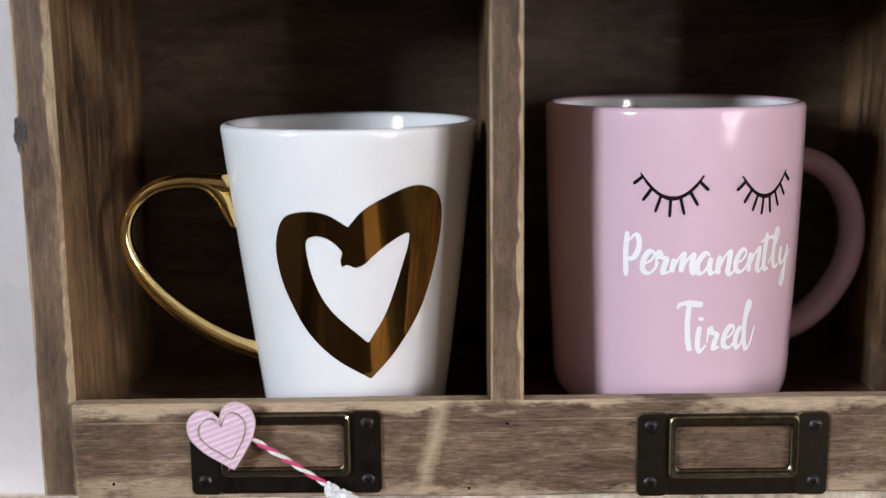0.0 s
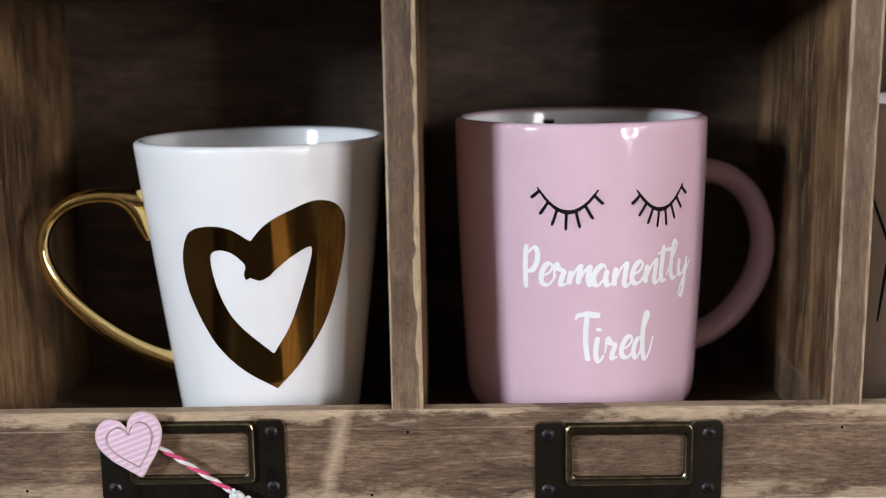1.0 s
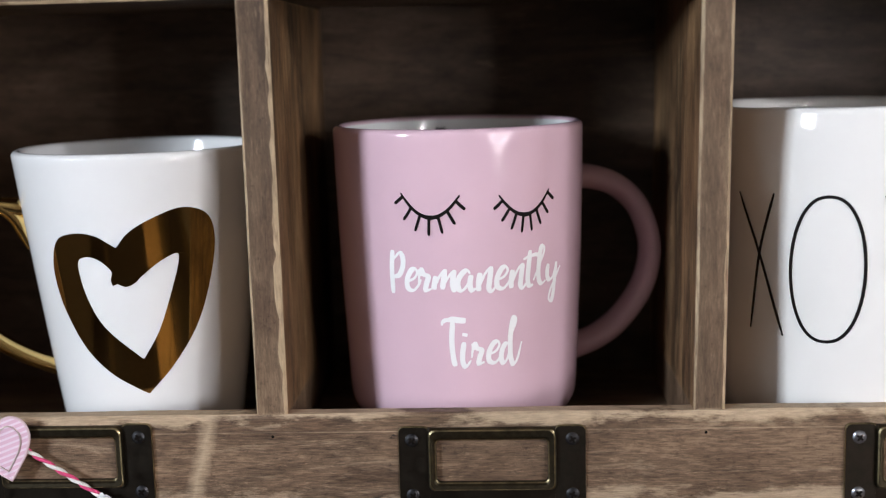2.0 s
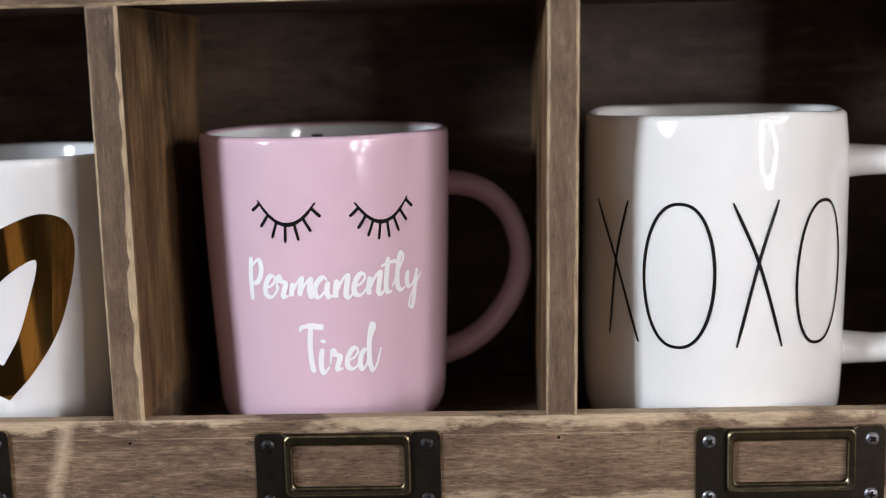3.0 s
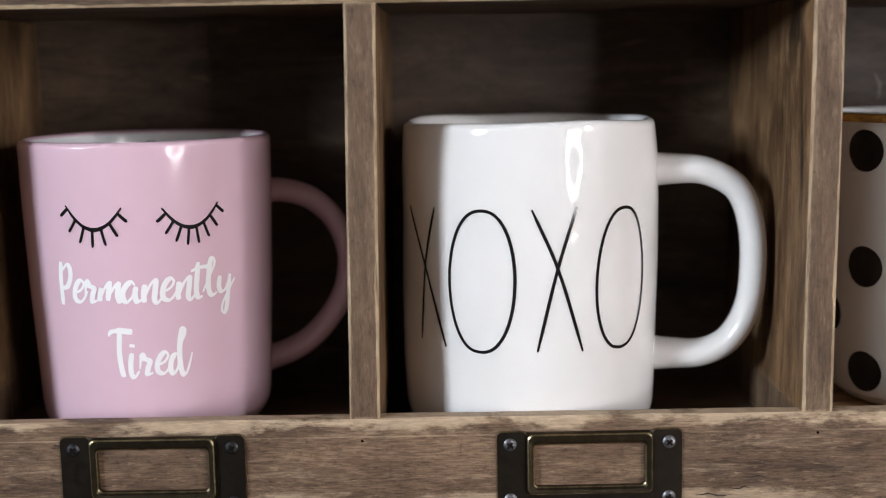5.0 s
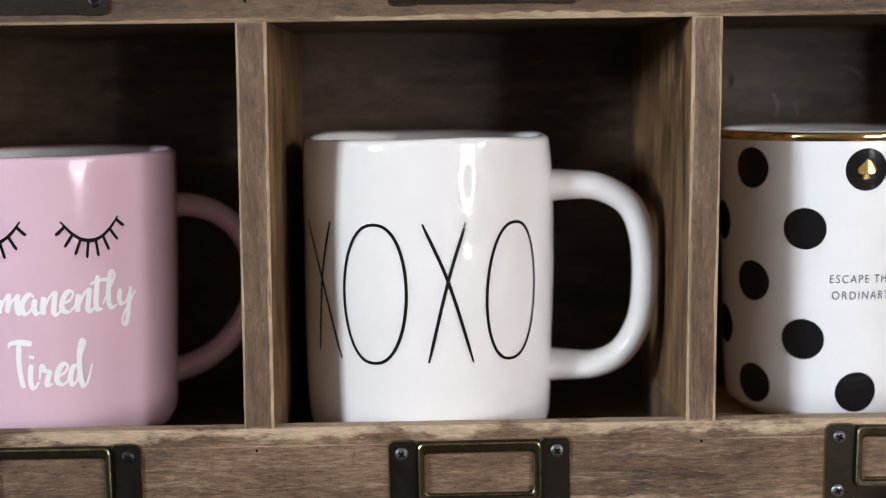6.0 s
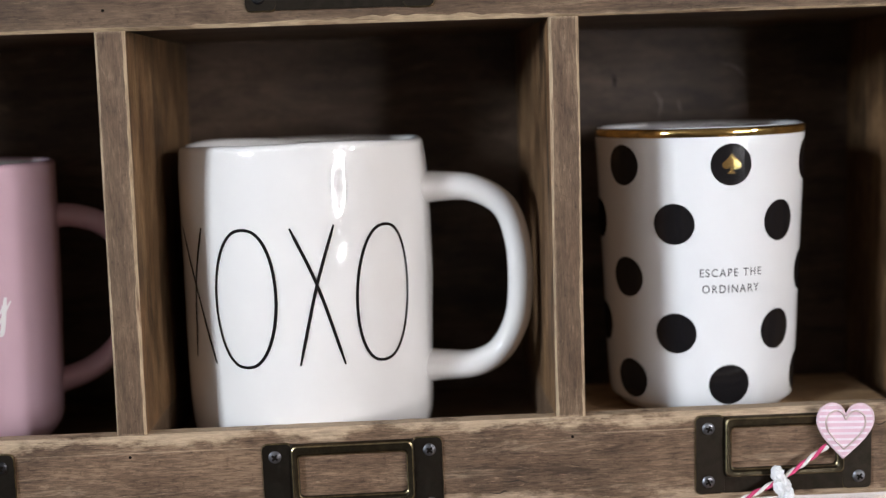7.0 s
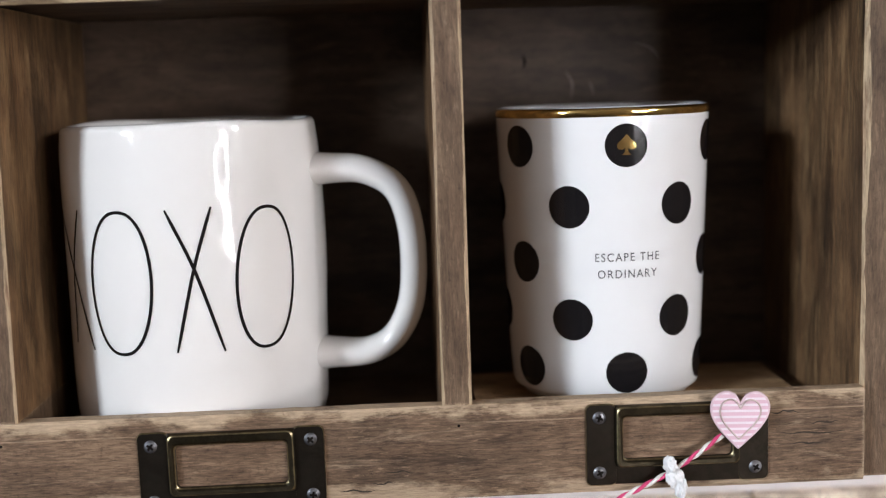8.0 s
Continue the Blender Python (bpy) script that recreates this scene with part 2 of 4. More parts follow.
PAPER_L = striped("pink_striped_card", (0.68, 0.43, 0.55), (0.77, 0.62, 0.72), 2 * math.pi / (0.0022 * S), -0.38)
PAPER_R = striped("pink_striped_card_level", (0.69, 0.45, 0.54), (0.80, 0.70, 0.76), 2 * math.pi / (0.0023 * S), 0.03)
CARD = matte("plain_pink_card", (0.72, 0.53, 0.59), 0.5)
CARD_EDGE = metal("silver_edge_line", (0.72, 0.62, 0.58), 0.35)
TWINE_PINK = matte("pink_twine", (0.72, 0.07, 0.20), 0.85, 900.0, 0.25)
TWINE_WHITE = matte("white_twine", (0.80, 0.76, 0.74), 0.85, 900.0, 0.15)
TISSUE = matte("white_ribbon", (0.80, 0.80, 0.82), 0.35, 300.0, 0.10)
PLASTER = matte("off_white_plaster", (0.79, 0.745, 0.745), 0.75, 26.0, 0.07, 0.004)
# Unseen walls: dark and warm so that little, reddish light bounces back.
ROOM = matte("dark_fill_wall", (0.092, 0.068, 0.050), 0.8, 8.0, 0.08)
COUNTER = wood("cream_boards", "z", 0.2, dark=(0.80, 0.72, 0.61), mid=(0.86, 0.79, 0.68), raw=(0.87, 0.83, 0.76), rough=0.5)
# Tones of the unseen floor, picked for what the gold heart reflects.
FLOOR = [wood("reflected_board_" + n, "y", 0.0, dark=tuple(v * 0.5 for v in c), mid=c, raw=tuple(min(1, v * 1.5) for v in c), rough=0.5) for n, c in (("dark", (0.022, 0.014, 0.009)), ("brown", (0.06, 0.04, 0.022)), ("honey", (0.40, 0.27, 0.13)))]
LABEL = matte("pale_teal_card", (0.55, 0.68, 0.68), 0.5, 200.0, 0.2)
PATTERN = matte("black_card", (0.03, 0.03, 0.035), 0.5, 200.0)
SILVER = metal("bright_nickel", (0.50, 0.50, 0.50), 0.26, patina=0.3)


# ---- building helpers ----
def part(name, bm, mats, parent=None, label="", smooth=False):
    """Link a bmesh, drawn in plan units, as one mesh object under a thing or a part."""
    me = bpy.data.meshes.new(name)
    bmesh.ops.transform(bm, matrix=Matrix.Scale(S, 4), verts=bm.verts)
    bmesh.ops.recalc_face_normals(bm, faces=bm.faces)
    bm.to_mesh(me)
    bm.free()
    for m in mats if isinstance(mats, (tuple, list)) else (mats,):
        me.materials.append(m)
    if smooth:
        me.shade_smooth()
    ob = new(name, me)
    ob.parent = parent
    if label:
        tagged(ob, label)
    return ob


def thing(name, label, category, at=(0, 0, 0), group=""):
    e = new(name)
    e.empty_display_size = 0.02
    e.location = [S * v for v in at]
    return tagged(e, label, category, group)


def board(lo, hi, axis, chamfer=0.0012, seed=0.0, step=0.004, wear=1.0, sides=0, bare=(), corner=3):
    """A box whose long edges are worn away unevenly; worn facets take the second material."""
    bm = bmesh.new()
    k = "xyz".index(axis)
    i, j = [n for n in range(3) if n != k]
    count = max(2, int((hi[k] - lo[k]) / step))
    corners = [(lo[i], lo[j], 1, 1), (hi[i], lo[j], -1, 1), (hi[i], hi[j], -1, -1), (lo[i], hi[j], 1, -1)]
    rings = []
    for n in range(count + 1):
        t = lo[k] + (hi[k] - lo[k]) * n / count
        ring = []
        for c, (p, q, dp, dq) in enumerate(corners):
            a = noise.noise((t * 24, seed * 7.7 + c * 3.1, 1.5)) + 0.35 * noise.noise((t * 170, seed + c, 4.2))
            b = noise.noise((t * 21, seed * 3.3 + c * 5.7, 8.5)) + 0.35 * noise.noise((t * 200, seed - c, 6.2))
            u, v = chamfer * max(0.12, 0.8 + wear * 1.5 * a), chamfer * max(0.12, 0.8 + wear * 1.5 * b)
            if c == corner:
                loss = sum(deep * math.exp(-(((t - at) / wide) ** 2)) * (1 + 1.2 * noise.noise((t * 260, at * 9, 0))) for at, deep, wide in bare)
                u, v = (u, v + loss) if axis == "x" else (u + loss, v)
            two = [(p + dp * u, q), (p, q + dq * v)]
            for x, y in (two if c in (1, 3) else two[::-1]):
                pt = [0, 0, 0]
                pt[k], pt[i], pt[j] = t, x, y
                ring.append(bm.verts.new(pt))
        rings.append(ring)
    for r0, r1 in zip(rings, rings[1:]):
        for n in range(8):
            f = bm.faces.new((r0[n], r0[(n + 1) % 8], r1[(n + 1) % 8], r1[n]))
            f.material_index = 1 if n % 2 == 0 else sides if n in (3, 7) else 0
    bm.faces.new(rings[0][::-1])
    bm.faces.new(rings[-1])
    return bm


def box(bm, lo, hi, mat=0):
    v = [bm.verts.new((x, y, z)) for x in (lo[0], hi[0]) for y in (lo[1], hi[1]) for z in (lo[2], hi[2])]
    for a, b, c, d in ((0, 1, 3, 2), (4, 6, 7, 5), (0, 4, 5, 1), (2, 3, 7, 6), (0, 2, 6, 4), (1, 5, 7, 3)):
        bm.faces.new((v[a], v[b], v[c], v[d])).material_index = mat
    return bm


def smooth_line(points, per=8, closed=False):
    """A Catmull-Rom line through points of any dimension."""
    pts = [np.array(p, float) for p in points]
    n, out = len(pts), []
    for k in range(n if closed else n - 1):
        if closed:
            a, b, c, d = (pts[(k + o) % n] for o in (-1, 0, 1, 2))
        else:
            b, c = pts[k], pts[k + 1]
            a, d = pts[k - 1] if k else 2 * b - c, pts[k + 2] if k + 2 < n else 2 * c - b
        for s in range(per):
            t = s / per
            out.append(0.5 * (2 * b + (c - a) * t + (2 * a - 5 * b + 4 * c - d) * t * t + (3 * b - a - 3 * c + d) * t ** 3))
    if not closed:
        out.append(pts[-1])
    return out


def tube(bm, line, radius, sides=10, flat=1.0, mat=0, cap=True):
    """A tube along a line; radius: a number or a function of 0..1; flat squeezes it across its width."""
    line = [Vector(p) for p in line]
    rings, up = [], None
    for n, p in enumerate(line):
        ahead = (line[min(n + 1, len(line) - 1)] - line[max(n - 1, 0)]).normalized()
        if up is None:
            up = Vector((0, 1, 0)) if abs(ahead.y) < 0.9 else Vector((1, 0, 0))
        side = ahead.cross(up).normalized()
        up = side.cross(ahead).normalized()
        r = radius(n / (len(line) - 1)) if callable(radius) else radius
        rings.append([bm.verts.new(p + r * (math.cos(2 * math.pi * s / sides) * side + flat * math.sin(2 * math.pi * s / sides) * up)) for s in range(sides)])
    for a, b in zip(rings, rings[1:]):
        for s in range(sides):
            f = bm.faces.new((a[s], a[(s + 1) % sides], b[(s + 1) % sides], b[s]))
            f.material_index, f.smooth = mat, True
    if cap:
        bm.faces.new(rings[0][::-1]).material_index = mat
        bm.faces.new(rings[-1]).material_index = mat
    return bm


def lathe(profile, sides=96, mats=None, wobble=None):
    """A turned body from (radius, height) pairs; wobble(angle, height) scales the radius."""
    bm, rings = bmesh.new(), []
    for r, z in profile:
        ring = []
        for s in range(sides):
            a = 2 * math.pi * s / sides
            k = r * (wobble(a, z) if wobble else 1)
            lift = wobble(a, 9.0) - 1 if wobble else 0
            ring.append(bm.verts.new((k * math.sin(a), -k * math.cos(a), z + lift * 0.05 * max(0, z / 0.12))))
        rings.append(ring)
    for n, (a, b) in enumerate(zip(rings, rings[1:])):
        for s in range(sides):
            f = bm.faces.new((a[s], a[(s + 1) % sides], b[(s + 1) % sides], b[s]))
            f.material_index = mats[n] if mats else 0
            f.smooth = True
    bm.faces.new(rings[0][::-1])
    bm.faces.new(rings[-1]).smooth = True
    return bm


def wrapped(bm, radius, lift=0.00012, wobble=None):
    """Bend a flat drawing (x: degrees round the mug, z: height, y: layer) on to a mug of radius(z)."""
    for v in bm.verts:
        a, z, layer = radians(v.co.x), v.co.z, v.co.y
        r = radius(z) * (wobble(a % (2 * math.pi), z) if wobble else 1) + lift + layer
        lifted = (wobble(a % (2 * math.pi), 9.0) - 1) * 0.05 * max(0, z / 0.12) if wobble else 0
        v.co = (r * math.sin(a), -r * math.cos(a), z + lifted)
    return bm


def filled(bm, outlines, layer=0.0, slices=2.0, mat=0):
    """Fill closed outlines of (degrees, height) pairs, inner ones as holes, cut into narrow upright slices."""
    curve = bpy.data.curves.new("outline", "CURVE")
    curve.dimensions, curve.fill_mode = "2D", "BOTH"
    for line in outlines:
        s = curve.splines.new("POLY")
        s.points.add(len(line) - 1)
        for p, (x, z) in zip(s.points, line):
            p.co = (x * 0.001, z, 0, 1)
        s.use_cyclic_u = True
    ob = bpy.data.objects.new("outline", curve)
    me = bpy.data.meshes.new_from_object(ob)
    flat = bmesh.new()
    flat.from_mesh(me)
    bpy.data.objects.remove(ob)
    bpy.data.curves.remove(curve)
    bpy.data.meshes.remove(me)
    xs = [v.co.x * 1000 for v in flat.verts]
    at = min(xs) + slices
    while at < max(xs):
        bmesh.ops.bisect_plane(flat, geom=flat.verts[:] + flat.edges[:] + flat.faces[:], plane_co=(at * 0.001, 0, 0), plane_no=(1, 0, 0))
        at += slices
    made = {v: bm.verts.new((v.co.x * 1000, layer, v.co.y)) for v in flat.verts}
    for f in flat.faces:
        bm.faces.new([made[v] for v in f.verts]).material_index = mat
    flat.free()
    return bm


def stroke(bm, points, width, layer, ratio, per=8, pen=0.0, mat=0, closed=False):
    """A brush stroke along points (degrees, height). ratio: plan units in a degree. pen: how much thicker upright runs are."""
    line = smooth_line([(x * ratio, z) for x, z in points], per, closed)
    rows, n = [], len(line)
    for k, p in enumerate(line):
        a, b = (line[(k - 1) % n], line[(k + 1) % n]) if closed else (line[max(k - 1, 0)], line[min(k + 1, n - 1)])
        d = (b - a) / (np.linalg.norm(b - a) + 1e-9)
        t = k / (n - 1)
        w = width * (0.5 + pen * (abs(d[1]) - 0.55)) * (1 if closed else min(1, 0.55 + 4 * t, 0.55 + 4 * (1 - t)))
        rows.append([bm.verts.new(((p[0] + e * d[1] * w) / ratio, layer + 0.00002 * t, p[1] - e * d[0] * w)) for e in (1, -1)])
    for r0, r1 in list(zip(rows, rows[1:])) + ([(rows[-1], rows[0])] if closed else []):
        bm.faces.new((r0[0], r0[1], r1[1], r1[0])).material_index = mat
    return bm


def flat_plate(bm, outline, y0, y1, bevel=0.0, mat=0, side=None):
    """A plate cut to an outline of (x, z) pairs, its face at y0 and its back at y1, with an eased front edge."""
    n = len(outline)
    cx, cz = sum(p[0] for p in outline) / n, sum(p[1] for p in outline) / n
    def ring(y, inset):
        out = []
        for x, z in outline:
            d = math.hypot(x - cx, z - cz)
            out.append(bm.verts.new((x - (x - cx) / d * inset, y, z - (z - cz) / d * inset)))
        return out
    rings = [ring(y0, bevel), ring(y0 + bevel, 0), ring(y1, 0)]
    bm.faces.new(rings[0]).material_index = mat
    bm.faces.new(rings[2][::-1]).material_index = mat
    for a, b in zip(rings, rings[1:]):
        for k in range(n):
            bm.faces.new((a[k], b[k], b[(k + 1) % n], a[(k + 1) % n])).material_index = mat if side is None else side
    return bm


def rounded(x0, x1, z0, z1, r, per=5):
    out = []
    for cx, cz, start in ((x1 - r, z1 - r, 0), (x0 + r, z1 - r, 90), (x0 + r, z0 + r, 180), (x1 - r, z0 + r, 270)):
        for k in range(per + 1):
            a = radians(start + 90 * k / per)
            out.append((cx + r * math.cos(a), cz + r * math.sin(a)))
    return out


# ---- the room ----
def slab(name, lo, hi, mat, kind="structure"):
    return tagged(part(name, box(bmesh.new(), lo, hi), mat), kind=kind)


FLOOR_Z, CEILING_Z, WALL_Y, BENCH_Z = -1.28, 1.45, 0.137, -0.088
WEST, EAST, SOUTH = -2.4, 3.0, -3.6
floor = tagged(slab("floor", (WEST, SOUTH, FLOOR_Z - 0.05), (EAST, WALL_Y + 0.15, FLOOR_Z - 0.012), FLOOR[0]), "unseen wooden floor boards, toned for reflections in the gold heart", "floor")
# Honey and brown boards are placed to put pale bands in the heart foil.
x = WEST
for tone, wide in zip((0, 0, 0, 1, 0, 0, 0, 0, 0, 0, 0, 0, 2, 2, 2, 1, 0, 0, 0, 1), (0.27,) * 20):
    part("floor_board", box(bmesh.new(), (x, SOUTH, FLOOR_Z - 0.012), (x + wide - 0.004, WALL_Y, FLOOR_Z)), FLOOR[tone], floor)
    x += wide
tagged(slab("ceiling", (WEST, SOUTH, CEILING_Z), (EAST, WALL_Y + 0.15, CEILING_Z + 0.05), DARK_CEILING), "unseen dark ceiling, toned to warm and limit the fill light", "ceiling")
tagged(slab("wall_north", (WEST, WALL_Y, FLOOR_Z), (EAST, WALL_Y + 0.15, CEILING_Z), PLASTER), "off-white plaster wall behind the shelf", "wall")
tagged(slab("wall_south", (WEST, SOUTH - 0.1, FLOOR_Z), (EAST, SOUTH, CEILING_Z), ROOM), "unseen dark taupe wall, toned to warm and limit the fill light", "wall")


def window_wall(name, x, out, y0, y1, z0, z1, power, colour):
    """A side wall with a window opening, a white frame in it and an area light in the opening."""
    bm = bmesh.new()
    a, c = sorted((x, x + out * 0.12))
    for lo, hi in (((a, SOUTH - 0.1, FLOOR_Z), (c, y0, CEILING_Z)), ((a, y1, FLOOR_Z), (c, WALL_Y + 0.15, CEILING_Z)),
                   ((a, y0, FLOOR_Z), (c, y1, z0)), ((a, y0, z1), (c, y1, CEILING_Z))):
        box(bm, lo, hi)
    tagged(part(name, bm, ROOM), "unseen dark taupe wall with a window opening, toned to limit the fill light", "wall", kind="structure")
    window = tagged(new("window_1" if out < 0 else "added_fill_window"), "unseen white framed window in the side wall, round an area light", "window", kind="structure")
    a, c, e = min(x, x + out * 0.08), max(x, x + out * 0.08), 0.04
    bm = bmesh.new()
    mid = (z0 + z1) / 2
    for lo, hi in (((a, y0, z0), (c, y0 + e, z1)), ((a, y1 - e, z0), (c, y1, z1)), ((a, y0 + e, z0), (c, y1 - e, z0 + e)),
                   ((a, y0 + e, z1 - e), (c, y1 - e, z1)), ((a, y0 + e, mid - 0.015), (c, y1 - e, mid + 0.015))):
        box(bm, lo, hi)
    part("window_frame", bm, PRINT, window)
    day = bpy.data.lights.new("window_area_light", "AREA")
    day.shape, day.size, day.size_y, day.energy, day.color = "RECTANGLE", S * (y1 - y0 - 2 * e), S * (z1 - z0 - 2 * e), power, colour
    lamp = new("window_area_light", day)
    lamp.matrix_world = Matrix.Translation((S * (x + out * 0.09), S * (y0 + y1) / 2, S * mid)) @ pose(0, 0, 0, 90, 0, 90 * out)


window_wall("wall_west", WEST, -1, -2.56, -1.74, 0.47, 1.29, WEST_POWER, (0.81, 0.90, 1.0))
# The east window is made up: a fill light set high, out of reflections.
window_wall("wall_east", EAST, 1, -2.7, -2.1, 0.65, 1.35, EAST_FILL_POWER, (0.97, 0.97, 1.0))

# Ring lamp on a stand in front of the shelf.
GLOW = bpy.data.materials.new("ring_lamp_glow")
GLOW.use_nodes = True
GLOW.node_tree.nodes["Principled BSDF"].inputs["Emission Color"].default_value = (0.97, 0.95, 0.965, 1)
GLOW.node_tree.nodes["Principled BSDF"].inputs["Emission Strength"].default_value = RING_GLOW
ring_lamp = thing("ring_light", "round white ring lamp on a black stand", "lamp", (1.45, -1.70, 0.18))
turn = Matrix.Rotation(radians(37), 4, "Z")
bm = bmesh.new()
tube(bm, [turn @ Vector((0.26 * math.cos(a), 0, 0.26 * math.sin(a))) for a in [2 * math.pi * k / 48 for k in range(49)]], 0.030, 12, cap=False)
part("lamp_tube", bm, GLOW, ring_lamp)
bm = bmesh.new()
tube(bm, [(0, -0.03, -0.28), (0, -0.03, FLOOR_Z - 0.17)], 0.011, 12)
part("stand_pole", bm, BLACK, ring_lamp)
for k in range(3):
    a = radians(90 + 120 * k)
    bm = bmesh.new()
    tube(bm, [(0, -0.03, FLOOR_Z + 0.10), (0.3 * math.cos(a), -0.03 + 0.3 * math.sin(a), FLOOR_Z - 0.172)], 0.009, 10)
    part("leg", bm, BLACK, ring_lamp)

# Cream wainscot of upright boards on the wall, just below the shelf.
wainscot = tagged(new("wainscot"), "cream painted upright boards along the lower wall", "wainscot", kind="structure")
for k in range(56):
    x = 0.475 + 0.095 * (k - 30)
    part("plank", board((x + 0.001, WALL_Y - 0.009, FLOOR_Z), (x + 0.094, WALL_Y - 0.0005, BENCH_Z), "z", 0.0012, k, 0.2), (COUNTER, COUNTER), wainscot)

# ---- the shelf ----
shelf = tagged(new("cubby_shelf"), "dark-stained wooden cubby shelf with worn edges, hung on the wall", "shelf")
X0, X1, BACK_Y, TOP_Z = -0.1635, 0.4795, 0.125, 0.350
PROUD = 0.004
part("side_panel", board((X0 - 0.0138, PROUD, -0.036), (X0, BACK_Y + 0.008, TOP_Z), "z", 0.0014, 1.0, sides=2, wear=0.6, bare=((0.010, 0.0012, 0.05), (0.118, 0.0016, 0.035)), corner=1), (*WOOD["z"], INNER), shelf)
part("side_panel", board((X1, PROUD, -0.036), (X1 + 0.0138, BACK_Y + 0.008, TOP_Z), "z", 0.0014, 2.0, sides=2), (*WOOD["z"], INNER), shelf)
for k, (x0, x1, lean) in enumerate(((-0.0118, 0.0, 0.0), (0.1500, 0.1614, 0.0020), (0.3190, 0.3303, 0.0003))):
    rub = 1.0 if k == 0 else 0.35
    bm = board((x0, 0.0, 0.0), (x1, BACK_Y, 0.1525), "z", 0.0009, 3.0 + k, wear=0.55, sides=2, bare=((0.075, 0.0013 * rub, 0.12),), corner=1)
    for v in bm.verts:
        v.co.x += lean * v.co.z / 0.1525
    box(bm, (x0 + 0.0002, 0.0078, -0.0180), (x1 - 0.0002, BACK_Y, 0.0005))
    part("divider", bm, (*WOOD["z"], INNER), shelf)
    part("upper_divider", board((x0, 0.0, 0.190), (x1, BACK_Y, TOP_Z - 0.012), "z", 0.0012, 13.0 + k), WOOD["z"], shelf)
part("lower_rail", board((X0, 0.0, -0.0362), (X1, 0.0076, 0.0), "x", 0.0011, 6.0, 0.002, 0.7, bare=((0.268, 0.0026, 0.010), (0.300, 0.0020, 0.008), (-0.030, 0.0012, 0.006), (0.425, 0.0010, 0.030), (-0.125, 0.0010, 0.030), (0.215, 0.0012, 0.010))), (RAIL, RAIL), shelf)
part("upper_rail", board((X0, 0.0, 0.1525), (X1, 0.0076, 0.190), "x", 0.0010, 7.0, wear=0.6, bare=((0.04, 0.0007, 0.10), (0.26, 0.0011, 0.09)), corner=0), WOOD["x"], shelf)
part("cubby_floor", board((X0, 0.0076, -0.0280), (X1, BACK_Y, -0.0180), "x", 0.0006, 8.0, 0.02), WOOD["x"], shelf)
part("upper_floor", board((X0, 0.0076, 0.1535), (X1, BACK_Y, 0.1640), "x", 0.0006, 9.0, 0.02), WOOD["x"], shelf)
part("top_board", board((X0, PROUD, TOP_Z - 0.012), (X1, BACK_Y, TOP_Z), "x", 0.0012, 10.0), WOOD["x"], shelf)
part("back_panel", box(bmesh.new(), (X0, BACK_Y, -0.036), (X1, BACK_Y + 0.008, TOP_Z)), BACK, shelf)


